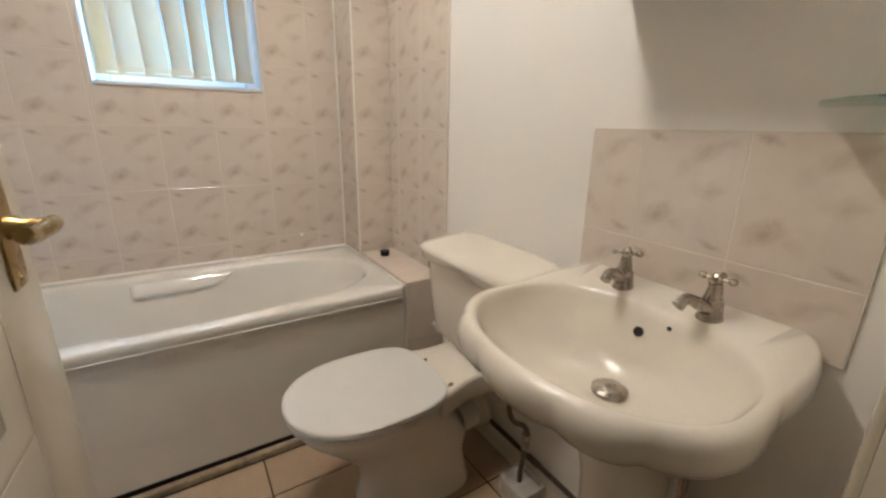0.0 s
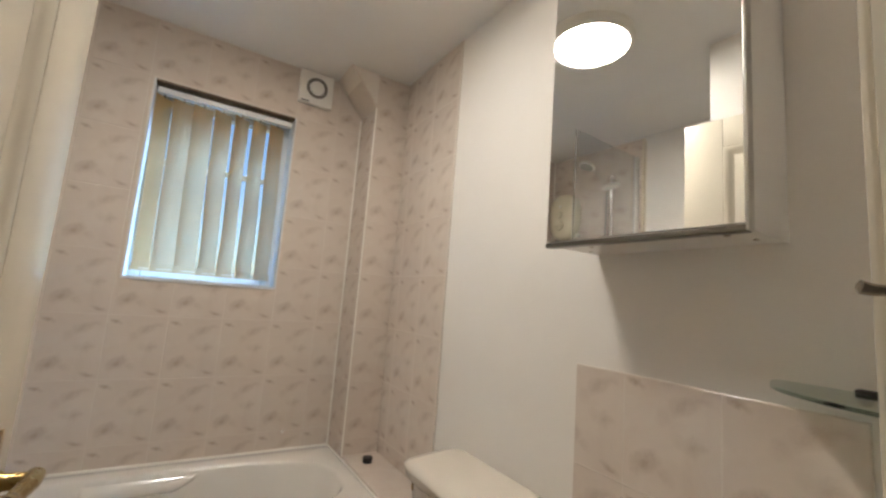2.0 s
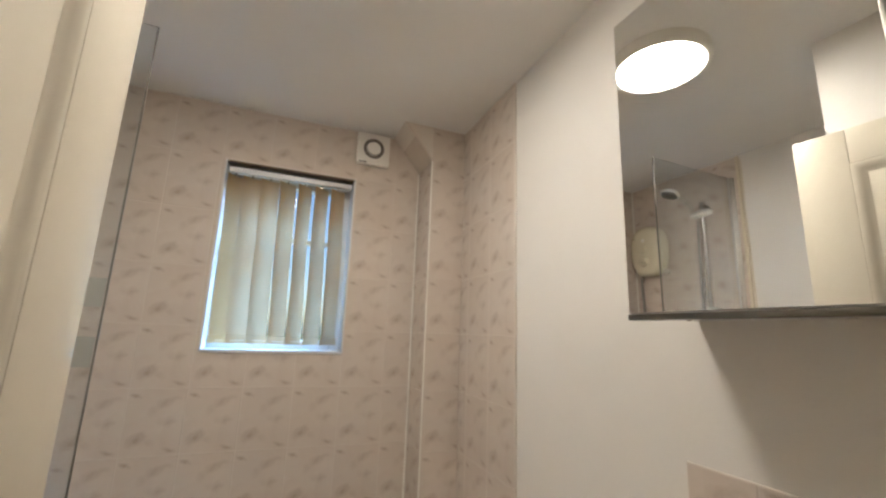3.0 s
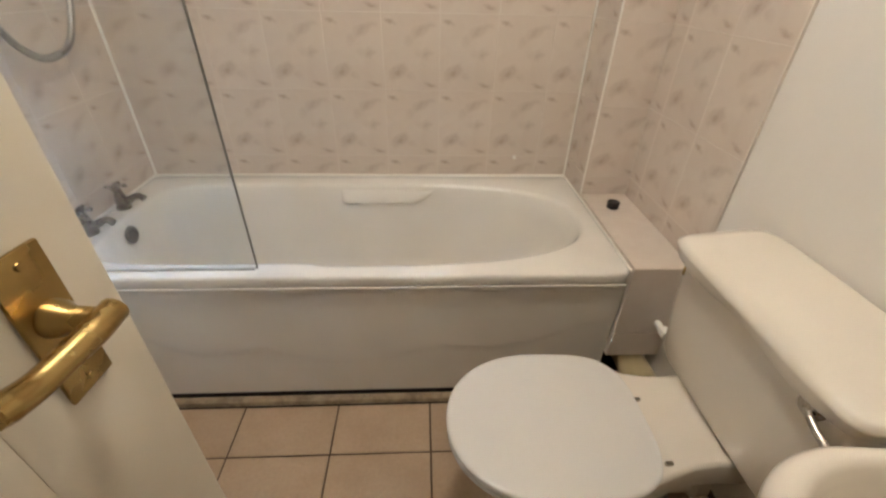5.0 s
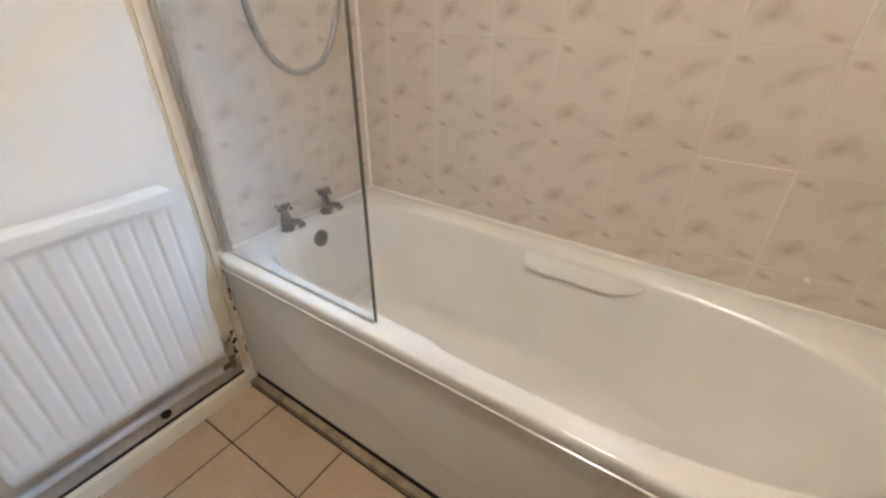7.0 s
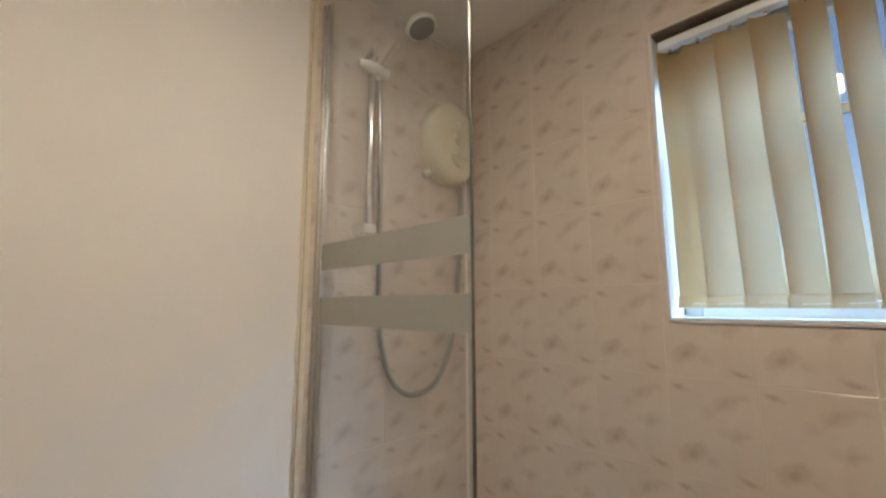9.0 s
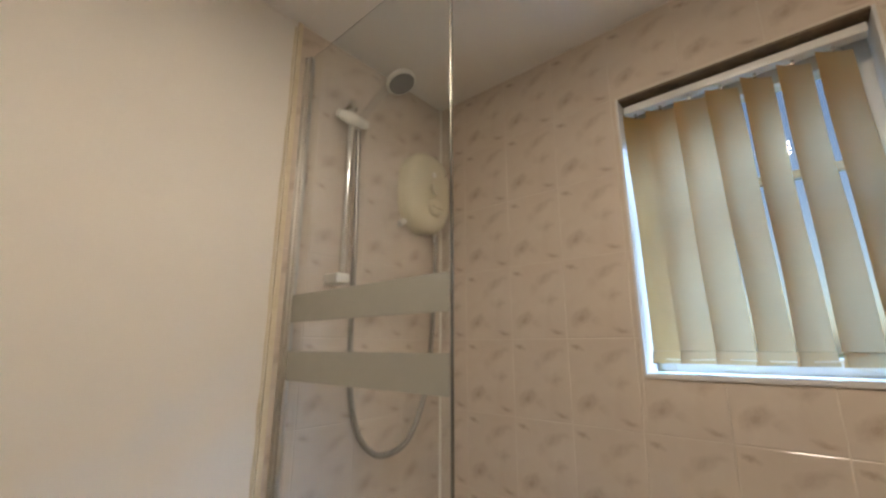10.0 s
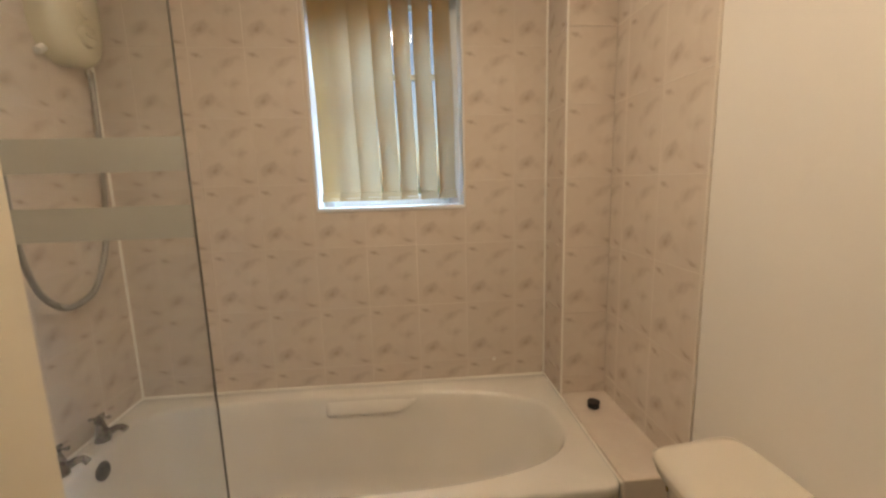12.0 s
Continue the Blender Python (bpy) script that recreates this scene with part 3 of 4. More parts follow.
b = box(JAMB_W - 0.018, JAMB_E + 0.004, SOUTH, SOUTH + 0.015, DOOR_H + 0.004, DOOR_H + 0.055, 0.005, bm=b)
part("architrave", b, GLOSS, lining)
b = box(JAMB_E - 0.001, JAMB_E + 0.001, SOUTH - 0.033, SOUTH - 0.006, 0.990, 1.080, 0.0004, 1)
part("keep_recess", b, DARK, lining, "dark chipped recess round the keep")
part("keep_plate", box(JAMB_E - 0.003, JAMB_E, SOUTH - 0.030, SOUTH - 0.009, 0.994, 1.076, 0.001, 1), GLOSS, lining, "painted-over keep plate")
b = box(JAMB_E - 0.0045, JAMB_E - 0.003, SOUTH - 0.027, SOUTH - 0.006, 1.016, 1.056, 0.0005, 1)
b = box(JAMB_E - 0.007, JAMB_E + 0.001, SOUTH - 0.007, SOUTH + 0.006, 1.022, 1.050, 0.002, 2, bm=b)
part("keep", b, KEEP_METAL, lining, "worn bronze latch keep")
b = box(JAMB_E - 0.003, JAMB_E + 0.001, SOUTH - 0.03, SOUTH - 0.006, 1.30, 1.345, 0.001, 1)
b = tube([(JAMB_E - 0.003, SOUTH - 0.012, 1.322), (JAMB_E - 0.012, SOUTH + 0.004, 1.322), (JAMB_E - 0.018, SOUTH + 0.012, 1.324)], [0.004, 0.005, 0.006], 10, bm=b)
part("bolt_keep", b, DULL_CHROME, lining, "small metal bolt keep")

# ---- mirror cabinet ----
cab = thing("mirror_cabinet", (1.775, -1.63, 1.435), "white bathroom cabinet with a mirrored front and steel edges", "cabinet")
CX0, CY0, CY1, CZ0, CZ1 = 1.707, -1.833, -1.424, 1.437, 2.075
def ajar(bm):
    """The mirrored door, turned a little out about its south edge."""
    bmesh.ops.rotate(bm, verts=bm.verts, cent=(CX0 + 0.019, CY0, 0), matrix=mathutils.Matrix.Rotation(math.radians(1.5), 3, 'Z'))
    return bm


part("body", box(CX0 + 0.022, EAST - 0.001, CY0 + 0.002, CY1 - 0.002, CZ0, CZ1, 0.002), WHITE_METAL, cab)
cd = part("cabinet_door", ajar(box(CX0 + 0.004, CX0 + 0.019, CY0, CY1, CZ0 - 0.002, CZ1 + 0.002, 0.0015)), WHITE_METAL, cab)
part("mirror", ajar(box(CX0 - 0.0005, CX0 + 0.0035, CY0 + 0.002, CY1 - 0.002, CZ0 + 0.008, CZ1 + 0.001)), MIRROR, cd, "silvered mirror glass", smooth=False)
b = box(CX0 - 0.003, CX0 + 0.02, CY0, CY1, CZ0 - 0.006, CZ0 + 0.005, 0.002)
part("bottom_rail", ajar(b), DARK_STEEL, cd, "dull steel bottom rail")
part("side_rail", ajar(box(CX0 - 0.002, CX0 + 0.02, CY0 - 0.004, CY0 + 0.001, CZ0 - 0.004, CZ1, 0.001)), ALU, cd)
part("side_rail", ajar(box(CX0 + 0.008, CX0 + 0.02, CY1 - 0.001, CY1 + 0.003, CZ0 - 0.004, CZ1, 0.001)), ALU, cd)
for x, y in ((1.76, CY0 + 0.05), (1.82, CY0 + 0.03), (1.76, CY1 - 0.08), (1.82, CY1 - 0.03), (1.735, CY1 - 0.05)):
    part("screw_cover", lathe([(0.0, 0.0), (0.005, 0.0), (0.0045, 0.002), (0.0, 0.0025)], (x, y, CZ0), (0, 0, -1), 12), DULL_CHROME, cab)

# ---- ceiling lamp ----
LAMP_AT = (1.09, -1.085, TOP)
lamp = thing("ceiling_light", LAMP_AT, "round white flush ceiling light, switched on", "ceiling light")
part("base_ring", lathe([(0.0, 0.0), (0.17, 0.0), (0.17, -0.022), (0.164, -0.036), (0.154, -0.043), (0.147, -0.040), (0.146, -0.03), (0.0, -0.03)], LAMP_AT, count=48), WHITE_PLASTIC, lamp)
part("diffuser", lathe([(0.145, -0.031), (0.144, -0.036), (0.12, -0.048), (0.06, -0.053), (0.0, -0.054)], LAMP_AT, count=48), LAMP, lamp, "glowing white diffuser")

# ---- extractor fan ----
fan = thing("extractor_fan", (1.432, -0.02, 2.317), "white square extractor fan with a round grille", "extractor fan")
part("casing", box(1.353, 1.523, -0.032, -0.0, 2.238, 2.410, 0.008, 3), WHITE_PLASTIC, fan)
part("grille_rim", lathe([(0.054, 0.0), (0.051, 0.010), (0.043, 0.012), (0.039, 0.004), (0.039, 0.0)], (1.438, -0.032, 2.325), (0, -1, 0), 40), worn("grey_plastic", srgb("7d7468"), srgb("5a5148"), 0.4), fan, "grey round rim")
part("grille_disc", lathe([(0.0, 0.0), (0.037, 0.0), (0.035, 0.010), (0.0, 0.013)], (1.438, -0.032, 2.325), (0, -1, 0), 40), WHITE_PLASTIC, fan)
part("name_bar", box(1.364, 1.404, -0.0335, -0.0315, 2.243, 2.249), worn("grey_print", srgb("6d655c"), srgb("5a5148"), 0.5), fan, smooth=False)
# ---- toilet ----
TY = -1.078
toilet = thing("toilet", (1.55, TY, 0.0), "white ceramic close-coupled toilet with a closed lid", "toilet")


def pan_ring(x0, x1, half, z, n_front=2.2, n_back=3.4, count=72):
    return ring((x0 + x1) / 2, TY, (x1 - x0) / 2, half, z, n_back, count, n_front)


rings = [pan_ring(1.335, 1.70, 0.112, 0.0, 2.6, 5), pan_ring(1.335, 1.70, 0.112, 0.02, 2.6, 5), pan_ring(1.345, 1.695, 0.100, 0.05, 2.6, 5),
         pan_ring(1.35, 1.69, 0.094, 0.12, 2.4, 4), pan_ring(1.32, 1.70, 0.102, 0.19, 2.3, 4), pan_ring(1.25, 1.66, 0.126, 0.265, 2.2, 3.4),
         pan_ring(1.19, 1.62, 0.152, 0.325, 2.2, 2.8), pan_ring(1.165, 1.60, 0.164, 0.36, 2.2, 2.6), pan_ring(1.160, 1.595, 0.167, 0.375, 2.2, 2.6),
         pan_ring(1.165, 1.59, 0.163, 0.384, 2.2, 2.6), pan_ring(1.20, 1.56, 0.13, 0.386, 2.2, 2.6)]
pan = part("pan", loft(rings), CERAMIC, toilet, angle=60)
# shelf behind the seat, widening to the cistern
rows = []
for x, h, zt in ((1.545, 0.150, 0.406), (1.60, 0.134, 0.411), (1.65, 0.121, 0.414), (1.70, 0.117, 0.418), (1.80, 0.12, 0.420), (1.84, 0.12, 0.420)):
    k = 0.012
    rows.append([(x, TY - h, 0.345), (x, TY - h, zt - k), (x, TY - h + k * 0.3, zt - k * 0.3), (x, TY - h + k, zt), (x, TY + h - k, zt),
                 (x, TY + h - k * 0.3, zt - k * 0.3), (x, TY + h, zt - k), (x, TY + h, 0.345)])
part("pan_shelf", loft(rows), CERAMIC, toilet, angle=50)
part("pan_spigot", lathe([(0.0, 0), (0.05, 0), (0.052, 0.06), (0.062, 0.07), (0.062, 0.1), (0.0, 0.1)], (1.70, TY, 0.18), (1, 0, 0.05), 24), CERAMIC, toilet)
rings = [pan_ring(1.150, 1.585, 0.178, 0.387, 2.15, 3.2), pan_ring(1.144, 1.59, 0.183, 0.391, 2.15, 3.2), pan_ring(1.144, 1.59, 0.183, 0.401, 2.15, 3.2), pan_ring(1.150, 1.585, 0.178, 0.405, 2.15, 3.2)]
part("seat", loft(rings), SEAT_PLASTIC, toilet)
rings = [pan_ring(1.155, 1.588, 0.181, 0.408, 2.15, 3.6), pan_ring(1.142, 1.592, 0.185, 0.411, 2.15, 3.6), pan_ring(1.142, 1.592, 0.185, 0.420, 2.15, 3.6),
         pan_ring(1.144, 1.590, 0.184, 0.4235, 2.15, 3.6), pan_ring(1.149, 1.586, 0.180, 0.4252, 2.15, 3.6), pan_ring(1.155, 1.581, 0.174, 0.4258, 2.15, 3.6), pan_ring(1.16, 1.57, 0.163, 0.4259, 2.15, 3.6), pan_ring(1.27, 1.48, 0.08, 0.4260, 2.2, 3.0)]
lid = part("lid", loft(rings), SEAT_PLASTIC, toilet, angle=50)
for dy in (-0.078, 0.078):
    part("hinge_pin", box(1.590, 1.606, TY - 0.03 + dy - 0.004, TY - 0.03 + dy + 0.004, 0.408, 0.418, 0.001, 1), DULL_CHROME, toilet)
CYC = -1.094


def cis_ring(xf, half, z, n=9):
    return ring((xf + EAST - 0.006) / 2, CYC, (EAST - 0.006 - xf) / 2, half, z, n, 72)


rings = [cis_ring(1.735, 0.185, 0.425), cis_ring(1.722, 0.200, 0.43), cis_ring(1.712, 0.212, 0.46), cis_ring(1.70, 0.224, 0.58), cis_ring(1.690, 0.230, 0.722), cis_ring(1.70, 0.22, 0.724)]
cistern = part("cistern", loft(rings), CERAMIC, toilet, angle=50)
rings = [cis_ring(1.688, 0.231, 0.725), cis_ring(1.676, 0.241, 0.729), cis_ring(1.670, 0.246, 0.735), cis_ring(1.670, 0.245, 0.743), cis_ring(1.664, 0.249, 0.755),
         cis_ring(1.664, 0.250, 0.764), cis_ring(1.674, 0.240, 0.773), cis_ring(1.70, 0.215, 0.776)]
rings = [[(x, y, z - 0.010 + (0.020 if z > 0.74 else 0.012) * (x - 1.66) / 0.21) for x, y, z in r] for r in rings]
rings = [[(x, y, z + (0.006 * math.cos(2 * math.pi * (y - CYC) / 0.27) if k < 4 and x < 1.72 else 0.0)) for x, y, z in r] for k, r in enumerate(rings)]
part("cistern_lid", loft(rings), CERAMIC, toilet, angle=60)
b = lathe([(0.0, 0.0), (0.022, 0.0), (0.0225, 0.006), (0.018, 0.014), (0.0, 0.018)], (1.694, -1.262, 0.708), (-1, 0, 0), 24)
b = tube([(1.682, -1.262, 0.708), (1.674, -1.275, 0.704), (1.670, -1.300, 0.697), (1.669, -1.328, 0.690), (1.671, -1.345, 0.687)], [0.006, 0.006, 0.006, 0.0065, 0.005], 12, bm=b)
part("flush_lever", b, DULL_CHROME, cistern, "chrome flush lever")
part("side_cap", lathe([(0.0, 0.0), (0.015, 0.0), (0.015, 0.004), (0.012, 0.006), (0.0, 0.006)], (1.704, -0.884, 0.690), (-0.7, 0.7, 0), 20), BRASS, cistern, "small brass blanking cap")

soil_pipe = thing("soil_pipe", (1.80, -0.80, 0.0), "yellowed plastic soil pipe from toilet under the ledge", "pipe")
part("elbow", tube([(1.80, -1.06, 0.185), (1.808, -0.96, 0.168), (1.812, -0.86, 0.145), (1.815, -0.72, 0.135), (1.815, -0.55, 0.13)], 0.05, 20), YELLOW_PLASTIC, soil_pipe)
part("collar", tube([(1.803, -1.0, 0.178), (1.805, -0.94, 0.172)], 0.06, 20), RUBBER, soil_pipe, "black rubber collar")
part("stand", box(1.78, 1.85, -0.83, -0.76, 0.0, 0.09, 0.004), DIRT, soil_pipe)
overflow_pipe = thing("overflow_pipe", (1.83, -0.78, 0.35), "white plastic overflow pipe between cistern and ledge", "pipe")
part("tube", tube([(1.85, -0.90, 0.46), (1.85, -0.86, 0.40), (1.842, -0.81, 0.36), (1.832, -0.76, 0.346), (1.83, -0.698, 0.345)], 0.011, 14), WHITE_PLASTIC, overflow_pipe)
part("nut", lathe([(0.0, 0.0), (0.017, 0.0), (0.017, 0.03), (0.0, 0.03)], (1.831, -0.765, 0.347), (0, 1, 0), 8), WHITE_PLASTIC, overflow_pipe, smooth=False)

# ---- pedestal basin ----
BY = -1.648
basin = thing("pedestal_basin", (1.66, BY, 0.0), "white ceramic pedestal washbasin with a scalloped rim", "washbasin")
CUSPS = [0.0, math.radians(19), math.radians(47), math.radians(100), math.radians(180)]


def scallop(t):
    """Height of the lobes of the rim, 0 at a cusp and 1 amid a lobe; t: angle from the front."""
    t = abs(t)
    if t < CUSPS[1]:
        f = 0.5 + 0.5 * t / CUSPS[1]
    else:
        k = 1 if t < CUSPS[2] else 2 if t < CUSPS[3] else 3
        f = (t - CUSPS[k]) / (CUSPS[k + 1] - CUSPS[k])
        if k == 3:
            return 0.7 * math.sin(math.pi / 2 * min(1.0, f / 0.45))
    return math.sin(math.pi * f) ** 0.7


def basin_ring(front, back, half, z, ripple=0.0, nf=2.3, nb=4.0, cx=1.60, count=180, rise=0.0):
    out = []
    for i in range(count):
        t = 2 * math.pi * i / count
        c, s = math.cos(t), math.sin(t)
        k = nb if c >= 0 else nf
        q = (abs(c) ** k + abs(s) ** k) ** (-1 / k)
        a = (back - cx) if c >= 0 else (cx - front)
        g = math.atan2(math.sin(t - math.pi), math.cos(t - math.pi))
        q *= 1 + ripple * (scallop(g) - 0.7)
        x = min(cx + a * q * c, EAST - 0.004)
        u = max(0.0, (x - 1.58) / 0.3)
        out.append((x, BY + half * q * s, z + rise * u * u))
    return out


rings = [basin_ring(1.575, 1.80, 0.11, 0.61), basin_ring(1.535, 1.82, 0.135, 0.650, 0.03), basin_ring(1.475, 1.88, 0.19, 0.680, 0.05), basin_ring(1.430, 1.91, 0.232, 0.701, 0.075),
         basin_ring(1.405, 1.925, 0.256, 0.719, 0.075), basin_ring(1.391, 1.93, 0.270, 0.738, 0.066, rise=0.005), basin_ring(1.384, 1.93, 0.277, 0.755, 0.058, rise=0.012), basin_ring(1.384, 1.93, 0.278, 0.774, 0.048, rise=0.02),
         basin_ring(1.389, 1.93, 0.275, 0.787, 0.038, rise=0.026), basin_ring(1.397, 1.928, 0.269, 0.7945, 0.026, rise=0.028), basin_ring(1.406, 1.92, 0.261, 0.797, 0.016, rise=0.028),
         basin_ring(1.413, 1.79, 0.254, 0.796, 0.008, 2.2, 2.6, rise=0.026), basin_ring(1.419, 1.779, 0.247, 0.789, 0.003, 2.2, 2.6, rise=0.02), basin_ring(1.425, 1.771, 0.241, 0.775, 0.0, 2.2, 2.6, rise=0.012),
         basin_ring(1.447, 1.757, 0.220, 0.738, 0.0, 2.2, 2.5), basin_ring(1.498, 1.738, 0.175, 0.695, 0.0, 2.2, 2.4), basin_ring(1.555, 1.72, 0.11, 0.667, 0.0, 2.2, 2.2), basin_ring(1.605, 1.69, 0.045, 0.658, 0.0, 2, 2)]
bowl = part("bowl", loft(rings), CERAMIC, basin, angle=70)
part("waste_plug", lathe([(0.0, 0.0), (0.033, 0.0), (0.034, 0.004), (0.034, 0.009), (0.027, 0.014), (0.010, 0.019), (0.0, 0.0195)], (1.652, BY - 0.012, 0.659), (0.02, 0, 1), 32), DULL_CHROME, basin, "domed chrome click waste")
part("overflow_hole", lathe([(0.0, 0.0), (0.0105, 0.0), (0.0105, 0.003), (0.0, 0.003)], (1.759, BY + 0.010, 0.752), (-1, 0, 0.35), 20), RUBBER, basin, "dark overflow hole")
part("chain_hole", lathe([(0.0, 0.0), (0.0045, 0.0), (0.0045, 0.003), (0.0, 0.003)], (1.769, BY - 0.045, 0.780), (-1, 0, 0.35), 14), RUBBER, basin)
rings = []
for z, xf, xb, h in ((0.0, 1.60, 1.80, 0.118), (0.02, 1.60, 1.80, 0.118), (0.05, 1.612, 1.795, 0.104), (0.15, 1.628, 1.785, 0.088), (0.3, 1.632, 1.78, 0.084), (0.45, 1.622, 1.785, 0.09), (0.55, 1.60, 1.79, 0.102), (0.615, 1.575, 1.80, 0.115)):
    row = []
    for i in range(33):
        t = math.pi * (0.5 + i / 32)
        row.append((xb + (xb - xf) * math.cos(t), BY - 0.022 + 0.82 * h * math.copysign(abs(math.sin(t)) ** 0.75, math.sin(t)), z))
    rings.append(row + [(xb, y * 0.86 + (BY - 0.022) * 0.14, z) for x, y, z in reversed(row[::16])])
part("pedestal", loft(rings), CERAMIC, basin, angle=60)


def tap(name, label, mat, s=1.0):
    """A pillar tap with a cross head; its spout runs along local -x."""
    t = new(name)
    tagged(t, label, "tap")
    b = lathe([(0.0, 0), (0.024 * s, 0), (0.0245 * s, 0.004 * s), (0.021 * s, 0.012 * s), (0.0195 * s, 0.03 * s), (0.0185 * s, 0.042 * s), (0.0175 * s, 0.046 * s), (0.0, 0.046 * s)], count=24)
    part("body", b, mat, t, local=True)
    b = tube([(-0.008 * s, 0, 0.024 * s), (-0.03 * s, 0, 0.034 * s), (-0.052 * s, 0, 0.046 * s), (-0.07 * s, 0, 0.050 * s), (-0.083 * s, 0, 0.042 * s)], [0.015 * s, 0.013 * s, 0.011 * s, 0.0105 * s, 0.0105 * s], 16)
    sp = part("spout", b, mat, t, local=True)
    part("nozzle", lathe([(0.0, 0), (0.0115 * s, 0), (0.0115 * s, 0.008 * s), (0.0, 0.008 * s)], (-0.086 * s, 0, 0.0385 * s), (0.75, 0, 0.6), 16), mat, sp, local=True)
    b = lathe([(0.0, 0.045 * s), (0.0165 * s, 0.045 * s), (0.0155 * s, 0.05 * s), (0.0125 * s, 0.066 * s), (0.0105 * s, 0.074 * s), (0.0, 0.074 * s)], count=20)
    part("bonnet", b, mat, t, local=True)
    head = part("cross_head", lathe([(0.0, 0.073 * s), (0.008 * s, 0.073 * s), (0.010 * s, 0.078 * s), (0.010 * s, 0.088 * s), (0.007 * s, 0.092 * s), (0.003 * s, 0.096 * s), (0.0, 0.097 * s)], count=18), mat, t, local=True)
    for k in range(4):
        a = math.radians(20 + 90 * k)
        d = mathutils.Vector((math.cos(a), math.sin(a), 0))
        part("arm", lathe([(0.0, 0.006 * s), (0.0042 * s, 0.006 * s), (0.0038 * s, 0.018 * s), (0.0045 * s, 0.019 * s), (0.0068 * s, 0.023 * s), (0.0072 * s, 0.027 * s), (0.005 * s, 0.032 * s), (0.0, 0.0335 * s)], (0, 0, 0.083 * s), d, 12), mat, head, local=True)
    return t


tap1 = tap("basin_tap", "dulled chrome pillar tap with cross head on the basin", DULL_CHROME, 1.0)
tap1.matrix_world = pose(1.815, -1.551, 0.8085, 0, 0, 8)
tagged(tap1, group="basin taps")
tap2 = copy_thing(tap1, pose(1.815, -1.738, 0.8085, 0, 0, -14))
tapb = tap("bath_tap", "tarnished chrome pillar tap with cross head on the bath", TAP_METAL, 1.0)
tapb.matrix_world = pose(0.045, -0.462, 0.540, 0, 0, 180)
tagged(tapb, group="bath taps")
tapb2 = copy_thing(tapb, pose(0.048, -0.288, 0.540, 0, 0, 175))

# ---- glass corner shelf ----
shelf = thing("glass_shelf", (1.80, -1.95, 1.2), "small green-edged glass corner shelf on chrome brackets", "shelf")
SX, SYY, SR = EAST - 0.004, SOUTH + 0.008, 0.212
outline = [(SX, SYY)] + [(SX - SR * math.sin(math.radians(a)) * 0.95, SYY + SR * math.cos(math.radians(a))) for a in range(0, 91, 5)]
g = part("glass_plate", prism(outline, 'z', 1.192, 1.198, 0.001), GREEN_GLASS, shelf, smooth=False)
for x, y in ((EAST, -1.925), (1.80, SOUTH)):
    d = (-1, 0, 0) if x == EAST else (0, 1, 0)
    o = mathutils.Vector((x, y, 1.186))
    b = lathe([(0.0, 0.0), (0.012, 0.0), (0.012, 0.006), (0.008, 0.010), (0.008, 0.022), (0.011, 0.026), (0.010, 0.034), (0.0, 0.037)], o, d, 20)
    br = part("bracket", b, CHROME, shelf, "chrome bracket")
    c = o + mathutils.Vector(d) * 0.02
    part("clamp", box(c.x - 0.012, c.x + 0.012, c.y - 0.012, c.y + 0.012, 1.198, 1.204, 0.002), RUBBER, br)

# ---- shower ----
rail = thing("shower_rail", (0.055, -0.53, 1.57), "chrome riser rail with a white slider and hand shower", "shower rail")
part("pole", lathe([(0.0, 0.0), (0.0135, 0.0), (0.0135, 0.63), (0.0, 0.63)], (0.058, -0.52, 1.565), count=20), CHROME, rail)
part("foot_bracket", box(0.006, 0.078, -0.556, -0.504, 1.555, 1.588, 0.008, 3), WHITE_PLASTIC, rail, "white plastic bracket")
part("top_bracket", box(0.006, 0.070, -0.538, -0.502, 2.158, 2.176, 0.008, 3), DULL_CHROME, rail, "dull chrome end bracket")
b = tube([(0.058, -0.575, 2.128), (0.062, -0.53, 2.125), (0.070, -0.495, 2.12), (0.078, -0.465, 2.116)], [0.014, 0.022, 0.018, 0.014], 16)
slider = part("slider", b, WHITE_PLASTIC, rail, "white plastic slider")
part("slider_button", box(0.075, 0.083, -0.512, -0.49, 2.112, 2.128, 0.002), RUBBER, slider)
head = thing("hand_shower", (0.1, -0.5, 2.12), "grey and white hand shower in its slider", "shower head")
part("handle", tube([(0.070, -0.505, 2.085), (0.085, -0.498, 2.125), (0.12, -0.482, 2.175), (0.168, -0.462, 2.222), (0.200, -0.448, 2.242)], [0.010, 0.011, 0.012, 0.014, 0.02], 16), GLASS, head, "clear plastic handle")
hd = (0.38, 0.12, -0.92)
rose = part("rose", lathe([(0.0, -0.022), (0.025, -0.02), (0.048, -0.008), (0.052, 0.0), (0.052, 0.006), (0.046, 0.009), (0.0, 0.009)], (0.216, -0.441, 2.240), hd, 32), WHITE_PLASTIC, head)
part("spray_plate", lathe([(0.0, 0.0), (0.044, 0.0), (0.043, 0.003), (0.0, 0.004)], mathutils.Vector((0.216, -0.441, 2.240)) + mathutils.Vector(hd) * 0.0092, hd, 32), worn("grey_spray_plate", srgb("77736c"), srgb("504c46"), 0.4, 60, 200, 0.3), rose, "grey spray plate")
hose = thing("shower_hose", (0.05, -0.3, 1.0), "steel spiral shower hose hanging in a loop", "hose")
